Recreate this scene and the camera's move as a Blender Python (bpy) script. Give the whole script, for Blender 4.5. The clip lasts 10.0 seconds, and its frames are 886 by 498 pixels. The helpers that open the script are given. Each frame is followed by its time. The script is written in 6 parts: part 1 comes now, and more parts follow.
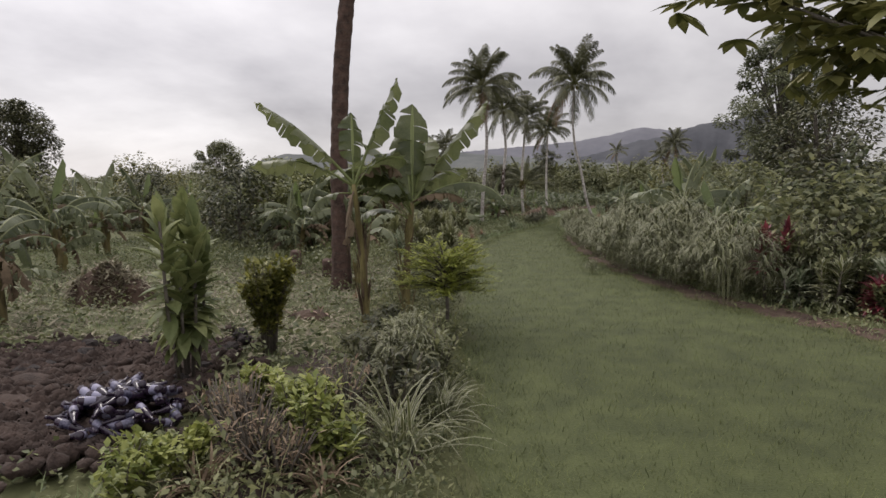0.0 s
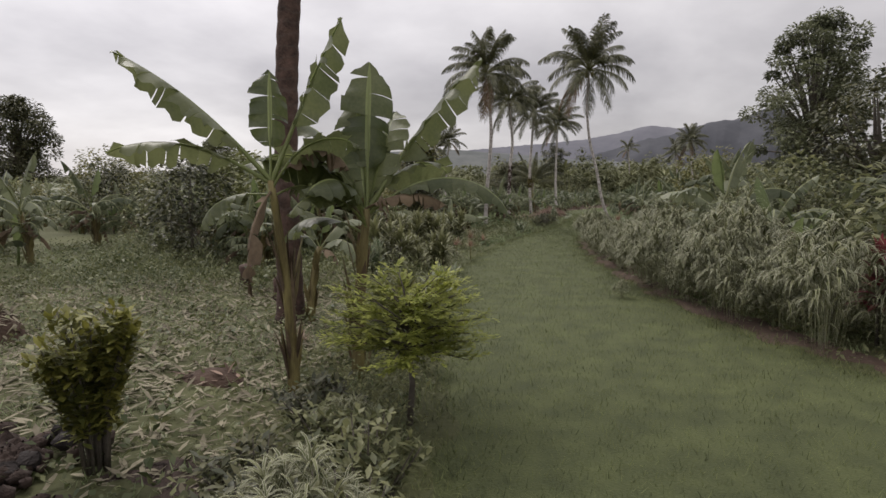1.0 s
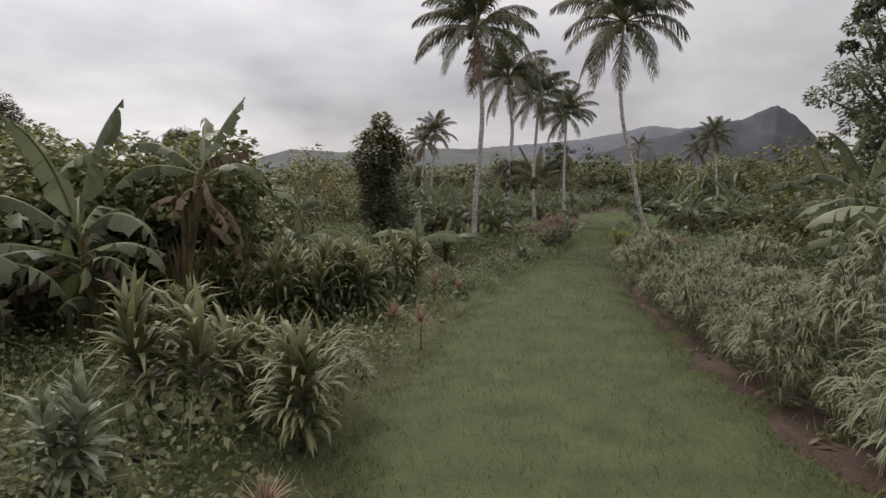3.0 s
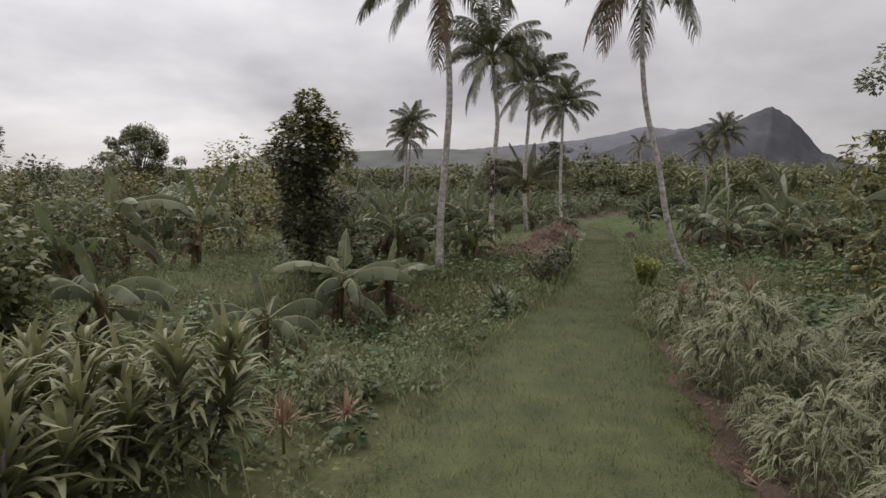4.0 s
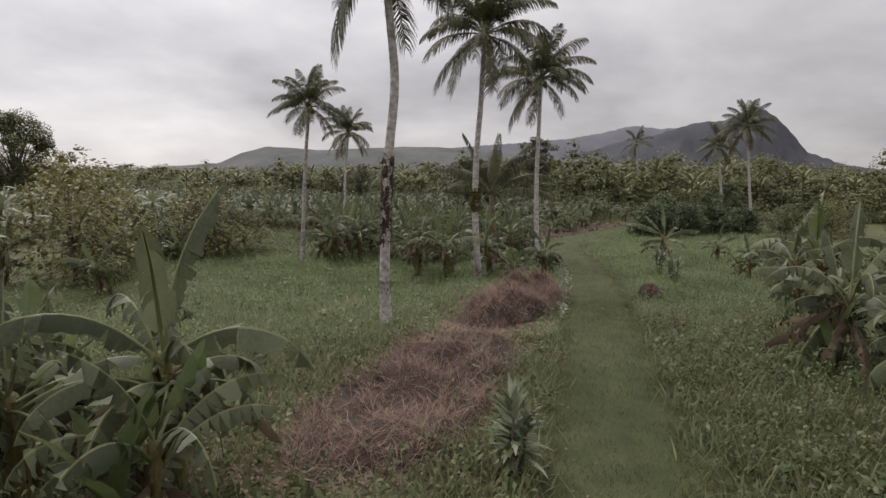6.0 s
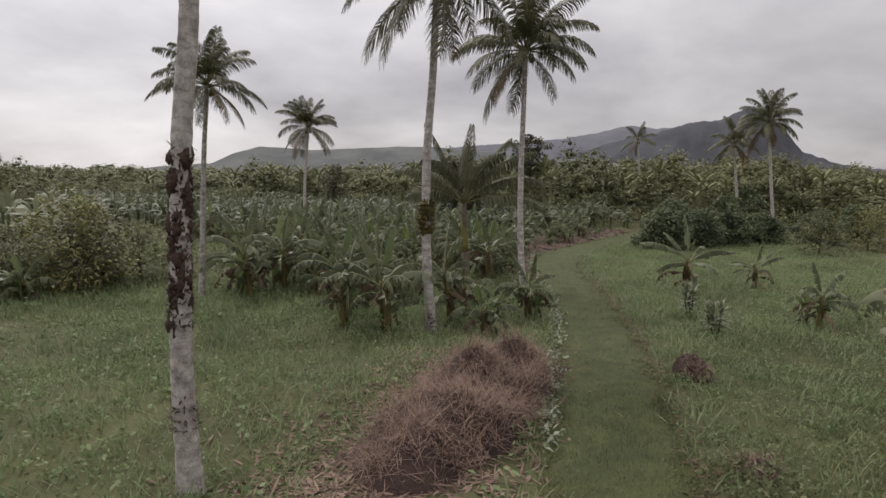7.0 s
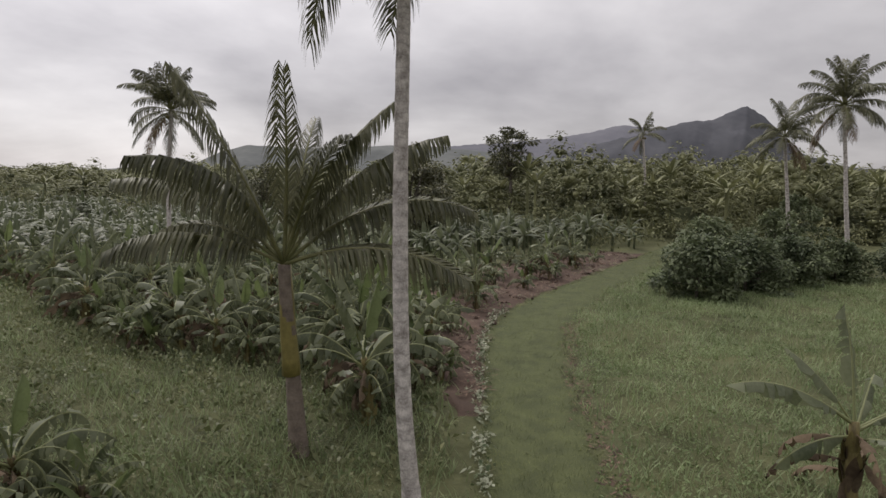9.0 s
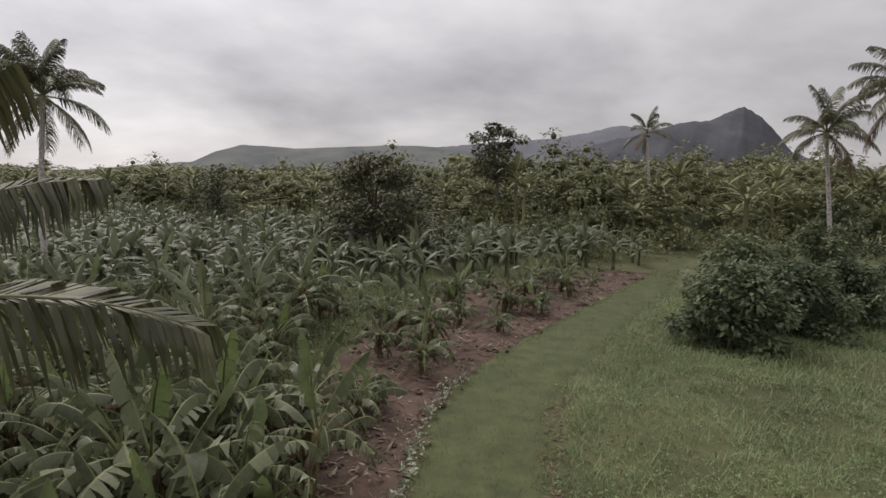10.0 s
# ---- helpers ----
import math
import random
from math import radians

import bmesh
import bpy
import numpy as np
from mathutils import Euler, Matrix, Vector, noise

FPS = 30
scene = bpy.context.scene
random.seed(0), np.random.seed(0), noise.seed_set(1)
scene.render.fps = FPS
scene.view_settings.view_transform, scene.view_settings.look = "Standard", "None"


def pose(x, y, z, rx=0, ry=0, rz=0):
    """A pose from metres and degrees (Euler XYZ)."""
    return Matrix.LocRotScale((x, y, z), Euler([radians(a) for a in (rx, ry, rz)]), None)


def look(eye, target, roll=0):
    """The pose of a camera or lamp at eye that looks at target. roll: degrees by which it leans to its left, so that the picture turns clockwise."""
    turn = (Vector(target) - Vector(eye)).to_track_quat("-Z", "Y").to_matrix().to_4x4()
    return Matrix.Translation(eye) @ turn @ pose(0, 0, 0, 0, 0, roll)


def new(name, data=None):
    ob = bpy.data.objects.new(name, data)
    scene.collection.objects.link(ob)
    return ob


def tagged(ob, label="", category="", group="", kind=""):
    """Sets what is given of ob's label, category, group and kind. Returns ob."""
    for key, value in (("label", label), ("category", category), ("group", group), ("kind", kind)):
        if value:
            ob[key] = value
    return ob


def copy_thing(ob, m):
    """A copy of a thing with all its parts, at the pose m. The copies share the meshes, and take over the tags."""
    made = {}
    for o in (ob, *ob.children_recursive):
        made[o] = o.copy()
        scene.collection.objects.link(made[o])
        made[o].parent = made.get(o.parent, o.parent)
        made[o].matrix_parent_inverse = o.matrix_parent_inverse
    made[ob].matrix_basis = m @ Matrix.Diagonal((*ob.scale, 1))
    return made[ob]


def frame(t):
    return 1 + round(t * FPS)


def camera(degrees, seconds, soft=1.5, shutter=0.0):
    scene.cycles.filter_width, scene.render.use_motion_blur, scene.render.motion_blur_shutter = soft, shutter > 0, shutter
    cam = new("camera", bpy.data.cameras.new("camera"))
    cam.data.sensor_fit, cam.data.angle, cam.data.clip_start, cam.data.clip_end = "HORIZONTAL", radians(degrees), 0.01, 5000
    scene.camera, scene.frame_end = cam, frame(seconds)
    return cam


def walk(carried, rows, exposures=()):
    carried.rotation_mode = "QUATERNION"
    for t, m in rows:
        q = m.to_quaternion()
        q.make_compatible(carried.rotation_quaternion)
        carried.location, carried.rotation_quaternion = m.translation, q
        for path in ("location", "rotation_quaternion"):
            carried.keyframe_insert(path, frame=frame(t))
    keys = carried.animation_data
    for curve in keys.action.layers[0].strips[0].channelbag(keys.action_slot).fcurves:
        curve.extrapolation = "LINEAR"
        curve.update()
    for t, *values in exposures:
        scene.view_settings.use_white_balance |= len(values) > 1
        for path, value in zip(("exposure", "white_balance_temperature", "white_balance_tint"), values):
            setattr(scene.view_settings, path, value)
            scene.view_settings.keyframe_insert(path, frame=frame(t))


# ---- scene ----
cam = camera(72.8, 10.0)
METRES, EYE, TILT, LEAN, TURN = 60.0, 2.25, -6.2, 0.0, 0.0
ROWS = [
    (0.0, 0.0, 0.0, 0.0, -0.0, 0.0, -0.0),
    (0.5, 0.0026, 0.0249, 0.0025, 0.47, -0.1, -0.13),
    (1.0, 0.0069, 0.0565, 0.0058, 0.68, -0.17, -0.17),
    (1.5, 0.011, 0.0895, 0.0097, 0.65, -0.2, -0.21),
    (2.0, 0.0147, 0.1288, 0.0144, 0.67, -0.27, -0.31),
    (3.5, 0.0302, 0.2577, 0.0283, 0.51, -0.27, -0.66),
    (4.0, 0.0407, 0.3121, 0.036, 0.18, -0.22, -0.58),
    (4.5, 0.0522, 0.3638, 0.0437, -0.08, -0.26, -0.58),
    (5.0, 0.0653, 0.4204, 0.0522, -0.44, -0.32, -0.67),
    (5.5, 0.0782, 0.4739, 0.0599, -0.7, -0.36, -0.73),
    (7.0, 0.117, 0.6394, 0.083, -1.31, -0.36, -0.6),
    (7.5, 0.1294, 0.6932, 0.0903, -1.46, -0.36, -0.57),
    (8.0, 0.1436, 0.7511, 0.0986, -1.67, -0.39, -0.55),
    (8.5, 0.1578, 0.804, 0.1062, -1.75, -0.46, -0.68),
    (9.0, 0.1741, 0.8608, 0.1147, -1.92, -0.43, -0.64),
    (9.5, 0.1891, 0.9133, 0.1225, -2.15, -0.4, -0.67),
    (10.0, 0.2045, 0.9683, 0.1303, -2.17, -0.41, -0.69),
]
walk(cam, [(t, pose(0, 0, EYE, TILT, LEAN, TURN) @ pose(METRES * x, METRES * y, METRES * z, 90 + pitch, roll, yaw)) for t, x, y, z, yaw, pitch, roll in ROWS], [(0, 0.09, 6650, 14), (1.0, 0.02, 6650, 14), (2.0, -0.05, 6650, 14), (4, -0.04, 6650, 14), (10, -0.07, 6650, 14)])

# ---- light ----
SUN_UP, SUN_TURN = radians(52), radians(-35)
world = bpy.data.worlds.new("overcast_sky")
scene.world = world
world.use_nodes = True
wn, wl = world.node_tree.nodes, world.node_tree.links
wn.clear()


def wnode(kind, **inputs):
    n = wn.new(kind)
    for key, value in inputs.items():
        n.inputs[key].default_value = value
    return n


w_out = wnode("ShaderNodeOutputWorld")
w_bg = wnode("ShaderNodeBackground", Strength=1.0)
w_sky = wnode("ShaderNodeTexSky")
w_sky.sky_type, w_sky.sun_disc, w_sky.sun_elevation, w_sky.sun_rotation = "NISHITA", False, SUN_UP, SUN_TURN
w_dim = wn.new("ShaderNodeMix")
w_dim.data_type, w_dim.blend_type = "RGBA", "MULTIPLY"
w_dim.inputs[0].default_value = 1.0
w_dim.inputs[7].default_value = (0.08, 0.08, 0.08, 1)
w_co = wnode("ShaderNodeTexCoord")
w_sep = wnode("ShaderNodeSeparateXYZ")
w_add = wn.new("ShaderNodeMath")
w_add.operation = "ADD"
w_add.inputs[1].default_value = 0.32
w_abs = wn.new("ShaderNodeMath")
w_abs.operation = "ABSOLUTE"
w_comb = wnode("ShaderNodeCombineXYZ")
w_div = wn.new("ShaderNodeVectorMath")
w_div.operation = "DIVIDE"
w_noise = wnode("ShaderNodeTexNoise", Scale=1.0, Detail=6.0, Roughness=0.52, Distortion=0.15)
w_ramp = wnode("ShaderNodeValToRGB")
w_ramp.color_ramp.elements[0].position, w_ramp.color_ramp.elements[0].color = 0.33, (0.48, 0.47, 0.49, 1)
w_ramp.color_ramp.elements[1].position, w_ramp.color_ramp.elements[1].color = 0.66, (0.99, 0.985, 0.995, 1)
w_mix = wn.new("ShaderNodeMix")
w_mix.data_type = "RGBA"
w_mix.inputs[0].default_value = 0.88
wl.new(w_co.outputs["Generated"], w_sep.inputs[0])
wl.new(w_sep.outputs["Z"], w_abs.inputs[0])
wl.new(w_abs.outputs[0], w_add.inputs[0])
for axis in "XYZ":
    wl.new(w_add.outputs[0], w_comb.inputs[axis])
wl.new(w_co.outputs["Generated"], w_div.inputs[0])
wl.new(w_comb.outputs[0], w_div.inputs[1])
wl.new(w_div.outputs[0], w_noise.inputs["Vector"])
wl.new(w_noise.outputs[0], w_ramp.inputs[0])
wl.new(w_sky.outputs[0], w_dim.inputs[6])
wl.new(w_dim.outputs[2], w_mix.inputs[6])
wl.new(w_ramp.outputs[0], w_mix.inputs[7])
w_side = wn.new("ShaderNodeMapRange")
w_side.inputs["From Min"].default_value, w_side.inputs["From Max"].default_value = -0.6, 0.75
w_side.inputs["To Min"].default_value, w_side.inputs["To Max"].default_value = 1.16, 0.74
wl.new(w_sep.outputs["X"], w_side.inputs["Value"])
w_over = wn.new("ShaderNodeMapRange")
w_over.inputs["From Min"].default_value, w_over.inputs["From Max"].default_value = 0.32, 1.0
w_over.inputs["To Min"].default_value, w_over.inputs["To Max"].default_value = 1.0, 1.75
wl.new(w_sep.outputs["Z"], w_over.inputs["Value"])
w_low = wn.new("ShaderNodeMapRange")
w_low.inputs["From Min"].default_value, w_low.inputs["From Max"].default_value = 0.03, 0.26
w_low.inputs["To Min"].default_value, w_low.inputs["To Max"].default_value = 0.84, 1.04
wl.new(w_sep.outputs["Z"], w_low.inputs["Value"])
w_rise = wn.new("ShaderNodeMath")
w_rise.operation = "MULTIPLY"
wl.new(w_low.outputs["Result"], w_rise.inputs[0])
wl.new(w_over.outputs["Result"], w_rise.inputs[1])
w_both = wn.new("ShaderNodeMath")
w_both.operation = "MULTIPLY"
wl.new(w_side.outputs["Result"], w_both.inputs[0])
wl.new(w_rise.outputs[0], w_both.inputs[1])
w_even = wn.new("ShaderNodeMix")
w_even.data_type, w_even.blend_type = "RGBA", "MULTIPLY"
w_even.inputs[0].default_value = 1.0
wl.new(w_mix.outputs[2], w_even.inputs[6])
wl.new(w_both.outputs[0], w_even.inputs[7])
wl.new(w_even.outputs[2], w_bg.inputs[0])
wl.new(w_bg.outputs[0], w_out.inputs[0])

sun_data = bpy.data.lights.new("sun", "SUN")
sun_data.energy, sun_data.angle, sun_data.color = 1.5, radians(25), (1.0, 0.97, 0.92)
sun = new("sun", sun_data)
sun.matrix_world = look((0, 0, 60), (60 * math.sin(-SUN_TURN) * math.cos(SUN_UP), -60 * math.cos(SUN_TURN) * math.cos(SUN_UP), 60 - 60 * math.sin(SUN_UP)))

# ---- materials ----
def surface(name, low, high, rough=0.6, scale=6.0, fine=60.0, bump=0.15, through_light=0.0, island=0.0, per_object=0.25, stripe=None, tip=None, spec=0.35, coords="Object", rings=0.0, veins=0.0, rib=None, stretch=0.0):
    """Two scales of noise between two colours; stripe: a colour along the edges of a blade; tip: a colour at its end;
    through_light: the share of light that goes through a leaf."""
    m = bpy.data.materials.new(name)
    m.use_nodes = True
    n, l = m.node_tree.nodes, m.node_tree.links
    n.clear()
    out = n.new("ShaderNodeOutputMaterial")
    bs = n.new("ShaderNodeBsdfPrincipled")
    co = n.new("ShaderNodeTexCoord")
    big, small = n.new("ShaderNodeTexNoise"), n.new("ShaderNodeTexNoise")
    big.inputs["Scale"].default_value, big.inputs["Detail"].default_value = scale, 3
    small.inputs["Scale"].default_value, small.inputs["Detail"].default_value = fine, 2
    place = co.outputs[coords]
    if stretch:
        drawn = n.new("ShaderNodeMapping")
        drawn.inputs["Scale"].default_value = (1, 1, stretch)
        l.new(place, drawn.inputs["Vector"])
        place = drawn.outputs[0]
    l.new(place, big.inputs["Vector"])
    l.new(place, small.inputs["Vector"])

    def math_node(op, a, b):
        q = n.new("ShaderNodeMath")
        q.operation = op
        for i, v in enumerate((a, b)):
            if isinstance(v, (int, float)):
                q.inputs[i].default_value = v
            else:
                l.new(v, q.inputs[i])
        return q.outputs[0]

    def mix(f, a, b):
        q = n.new("ShaderNodeMix")
        q.data_type = "RGBA"
        for i, v in ((0, f), (6, a), (7, b)):
            if isinstance(v, (int, float)):
                q.inputs[i].default_value = v
            elif isinstance(v, tuple):
                q.inputs[i].default_value = (*v, 1)
            else:
                l.new(v, q.inputs[i])
        return q.outputs[2]

    f = math_node("ADD", math_node("MULTIPLY", big.outputs[0], 1.5), math_node("MULTIPLY", small.outputs[0], 0.7))
    f = math_node("SUBTRACT", f, 0.6)
    if island:
        geo = n.new("ShaderNodeNewGeometry")
        f = math_node("ADD", f, math_node("MULTIPLY", math_node("SUBTRACT", geo.outputs["Random Per Island"], 0.5), island))
    if per_object:
        info = n.new("ShaderNodeObjectInfo")
        f = math_node("ADD", f, math_node("MULTIPLY", math_node("SUBTRACT", info.outputs["Random"], 0.5), per_object))
    q = n.new("ShaderNodeClamp")
    l.new(f, q.inputs[0])
    col = mix(q.outputs[0], low, high)
    if stripe or tip or rib:
        uv = n.new("ShaderNodeUVMap")
        uv.uv_map = "UVMap"
        sx = n.new("ShaderNodeSeparateXYZ")
        l.new(uv.outputs[0], sx.inputs[0])
        if stripe:
            edge = math_node("ABSOLUTE", math_node("SUBTRACT", sx.outputs[0], 0.5), 0)
            col = mix(math_node("GREATER_THAN", edge, stripe[1]), col, stripe[0])
        if rib:
            near = math_node("ABSOLUTE", math_node("SUBTRACT", sx.outputs[0], 0.5), 0)
            col = mix(math_node("LESS_THAN", near, rib[1]), col, rib[0])
        if tip:
            col = mix(math_node("MULTIPLY", math_node("POWER", sx.outputs[1], tip[1]), 0.9), col, tip[0])
    if rings:
        wave = n.new("ShaderNodeTexWave")
        wave.bands_direction = "Z"
        wave.inputs["Scale"].default_value, wave.inputs["Distortion"].default_value = rings * 0.31, 4.5
        wave.inputs["Detail Scale"].default_value = 2.0
        l.new(co.outputs[coords], wave.inputs["Vector"])
        col = mix(math_node("MULTIPLY", math_node("POWER", wave.outputs["Fac"], 9.0), 0.26), col, (0.12, 0.10, 0.09))
    l.new(col, bs.inputs["Base Color"])
    bs.inputs["Roughness"].default_value = rough
    bs.inputs["Specular IOR Level"].default_value = spec
    if bump:
        b = n.new("ShaderNodeBump")
        b.inputs["Strength"].default_value = bump
        b.inputs["Distance"].default_value = 0.02
        l.new(small.outputs[0], b.inputs["Height"])
        l.new(b.outputs[0], bs.inputs["Normal"])
    if veins:
        uv = n.new("ShaderNodeUVMap")
        uv.uv_map = "UVMap"
        wave = n.new("ShaderNodeTexWave")
        wave.bands_direction = "Y"
        wave.inputs["Scale"].default_value, wave.inputs["Distortion"].default_value = veins, 0.6
        l.new(uv.outputs[0], wave.inputs["Vector"])
        vb = n.new("ShaderNodeBump")
        vb.inputs["Strength"].default_value, vb.inputs["Distance"].default_value = 0.12, 0.008
        l.new(wave.outputs["Fac"], vb.inputs["Height"])
        l.new(vb.outputs[0], bs.inputs["Normal"])
    if through_light:
        t = n.new("ShaderNodeBsdfTranslucent")
        l.new(col, t.inputs[0])
        ms = n.new("ShaderNodeMixShader")
        ms.inputs[0].default_value = through_light
        l.new(bs.outputs[0], ms.inputs[1])
        l.new(t.outputs[0], ms.inputs[2])
        l.new(ms.outputs[0], out.inputs[0])
    else:
        l.new(bs.outputs[0], out.inputs[0])
    return m


GROUND = surface("weedy_earth", (0.05, 0.054, 0.022), (0.12, 0.126, 0.053), 0.9, 0.6, 14, 0.6, per_object=0)
SOIL = surface("red_brown_soil", (0.045, 0.030, 0.022), (0.135, 0.09, 0.068), 0.95, 1.2, 25, 0.8, per_object=0)
DARK_SOIL = surface("dark_volcanic_soil", (0.026, 0.018, 0.015), (0.095, 0.066, 0.054), 0.95, 4, 40, 0.9, per_object=0.1)
LAWN = surface("mown_grass_sheet", (0.039, 0.048, 0.017), (0.102, 0.118, 0.042), 0.85, 2.2, 42, 0.6, per_object=0)
LAWN_BLADE = surface("mown_grass_blade", (0.034, 0.043, 0.014), (0.205, 0.232, 0.086), 0.6, 1.3, 14, 0, 0.25, 1.0, 0)
FIELD_BLADE = surface("long_grass_blade", (0.127, 0.168, 0.070), (0.337, 0.396, 0.207), 0.55, 0.5, 8, 0, 0.3, 0.6, 0)
VERGE_BLADE = surface("verge_grass_blade", (0.098, 0.115, 0.052), (0.287, 0.293, 0.155), 0.55, 0.7, 8, 0, 0.3, 0.7, 0)
WEED = surface("weed_leaf", (0.062, 0.081, 0.031), (0.239, 0.248, 0.118), 0.5, 0.6, 5, 0, 0.25, 0.75, 0)
CREEPER = surface("creeper_leaf", (0.061, 0.104, 0.039), (0.153, 0.206, 0.091), 0.5, 0.6, 5, 0, 0.25, 0.9, 0)
BANANA = surface("banana_leaf", (0.079, 0.096, 0.049), (0.229, 0.25, 0.148), 0.42, 1.6, 30, 0.1, 0.34, 0.6, 0.8, spec=0.4, veins=26.0, rib=((0.30, 0.32, 0.16), 0.05))
# copy of banana_leaf for two near plants, greener to look lit from behind
BANANA_BACKLIT = surface("backlit_banana_leaf", (0.075, 0.094, 0.037), (0.187, 0.205, 0.092), 0.36, 1.6, 30, 0.1, 0.45, 0.4, 0.7, spec=0.5, veins=26.0, rib=((0.26, 0.30, 0.12), 0.05))
BANANA_NEW = surface("young_banana_leaf", (0.1, 0.138, 0.05), (0.215, 0.26, 0.11), 0.5, 1.6, 30, 0.1, 0.4, 0.3, 0.5)
BANANA_DRY = surface("dry_banana_leaf", (0.06, 0.04, 0.026), (0.21, 0.155, 0.10), 0.85, 3, 30, 0.3, 0.1, 0.5, 0.5)
BANANA_STEM = surface("banana_stem", (0.035, 0.02, 0.014), (0.26, 0.22, 0.085), 0.6, 11.0, 60, 0.5, 0, 0, 0.5, stretch=0.16)
FIELD_WEED = surface("field_weed_leaf", (0.092, 0.136, 0.050), (0.268, 0.339, 0.155), 0.55, 0.5, 5, 0, 0.25, 0.45, 0)
FROND = surface("palm_leaflet", (0.059, 0.063, 0.033), (0.170, 0.17, 0.09), 0.45, 1.0, 6, 0, 0.18, 0.7, 0.4, spec=0.5)
FROND_DRY = surface("dry_palm_leaflet", (0.10, 0.065, 0.04), (0.22, 0.15, 0.09), 0.8, 1.0, 6, 0, 0.1, 0.7, 0.4)
FROND_RIB = surface("palm_rib", (0.10, 0.11, 0.04), (0.20, 0.19, 0.09), 0.55, 3, 20, 0)
TRUNK = surface("palm_bark", (0.15, 0.125, 0.11), (0.76, 0.71, 0.67), 0.9, 9.0, 44, 0.7, per_object=0.2, rings=7.5)
TRUNK_BROWN = surface("brown_palm_bark", (0.09, 0.07, 0.055), (0.27, 0.22, 0.18), 0.9, 6, 30, 0.6, per_object=0.1, rings=7.5)
TRUNK_DARK = surface("mossy_palm_bark", (0.024, 0.016, 0.013), (0.145, 0.09, 0.072), 0.95, 6, 26, 1.0, per_object=0.1, rings=5.5)
MOSS = surface("brown_green_moss", (0.045, 0.04, 0.014), (0.20, 0.165, 0.06), 0.95, 4, 20, 0.3, 0, 1.0, 0)
COCONUT = surface("coconut_husk", (0.07, 0.08, 0.02), (0.20, 0.15, 0.06), 0.6, 4, 20, 0.1)
CROWNSHAFT = surface("green_crownshaft", (0.10, 0.085, 0.03), (0.30, 0.25, 0.08), 0.5, 2.5, 14, 0.1)
BARK = surface("tree_bark", (0.06, 0.05, 0.04), (0.17, 0.15, 0.125), 0.9, 4, 30, 0.6)
TREE_LEAF = surface("tree_leaf", (0.087, 0.1, 0.047), (0.28, 0.284, 0.139), 0.5, 0.7, 4, 0, 0.35, 1.1, 0.3)
VINE_LEAF = surface("vine_leaf", (0.095, 0.11, 0.042), (0.29, 0.3, 0.12), 0.5, 1.2, 6, 0, 0.3, 0.9, 0.5)
SHRUB_LEAF = surface("glossy_shrub_leaf", (0.057, 0.078, 0.039), (0.196, 0.23, 0.121), 0.55, 0.7, 4, 0, 0.25, 0.7, 0.3)
TREE_GREY = surface("grey_green_tree_leaf", (0.09, 0.10, 0.06), (0.25, 0.265, 0.155), 0.5, 0.7, 4, 0, 0.35, 0.9, 0.3)
DARK_LEAF = surface("dark_tree_leaf", (0.048, 0.055, 0.03), (0.148, 0.145, 0.072), 0.5, 0.7, 4, 0, 0.2, 1.1, 0.3)
FOREST_LEAF = surface("forest_leaf", (0.077, 0.088, 0.040), (0.275, 0.279, 0.141), 0.6, 0.14, 1.4, 0, 0.2, 0.7, 0)
# dark green standing in for the shade between forest crowns
GAP_SHADE = surface("forest_gap_shade", (0.036, 0.043, 0.020), (0.089, 0.102, 0.043), 0.95, 0.3, 2, 0.5, per_object=0)
STRIPED = surface("striped_grass_blade", (0.06, 0.074, 0.024), (0.185, 0.2, 0.08), 0.55, 1.4, 8, 0, 0.2, 1.2, 0.3, stripe=((0.41, 0.40, 0.29), 0.31))
DRY_BLADE = surface("dry_grass_blade", (0.14, 0.095, 0.06), (0.33, 0.25, 0.17), 0.8, 2, 12, 0, 0.15, 0.9, 0.3)
YELLOW_LEAF = surface("yellow_green_leaf", (0.20, 0.235, 0.045), (0.48, 0.50, 0.13), 0.5, 2, 12, 0, 0.3, 0.9, 0.2)
CROTON_LEAF = surface("croton_leaf", (0.085, 0.095, 0.024), (0.27, 0.26, 0.06), 0.5, 2, 12, 0, 0.25, 1.1, 0.2)
GREEN_SHRUB = surface("green_shrub_leaf", (0.097, 0.104, 0.034), (0.291, 0.27, 0.101), 0.5, 2, 12, 0, 0.25, 1.0, 0.3)
FRESH_SHRUB = surface("fresh_shrub_leaf", (0.13, 0.165, 0.04), (0.36, 0.38, 0.11), 0.5, 2, 12, 0, 0.3, 0.9, 0.3)
DRACAENA = surface("dracaena_leaf", (0.075, 0.085, 0.037), (0.225, 0.231, 0.106), 0.5, 3, 20, 0, 0.25, 0.9, 0.3, spec=0.4, tip=((0.31, 0.31, 0.16), 2.0))
CORDYLINE = surface("cordyline_leaf", (0.12, 0.15, 0.055), (0.32, 0.34, 0.15), 0.5, 3, 20, 0, 0.3, 0.9, 0.2, spec=0.35)
RED_LEAF = surface("red_ti_leaf", (0.074, 0.013, 0.021), (0.266, 0.055, 0.071), 0.4, 3, 20, 0, 0.3, 0.9, 0.2, spec=0.5)
PINK_BLADE = surface("pink_bromeliad_leaf", (0.209, 0.117, 0.077), (0.437, 0.272, 0.205), 0.55, 3, 20, 0, 0.2, 0.9, 0.3, tip=((0.42, 0.36, 0.24), 2.0))
PALE_LEAF = surface("pale_variegated_leaf", (0.096, 0.133, 0.06), (0.442, 0.46, 0.34), 0.5, 4, 20, 0, 0.2, 1.3, 0.3)
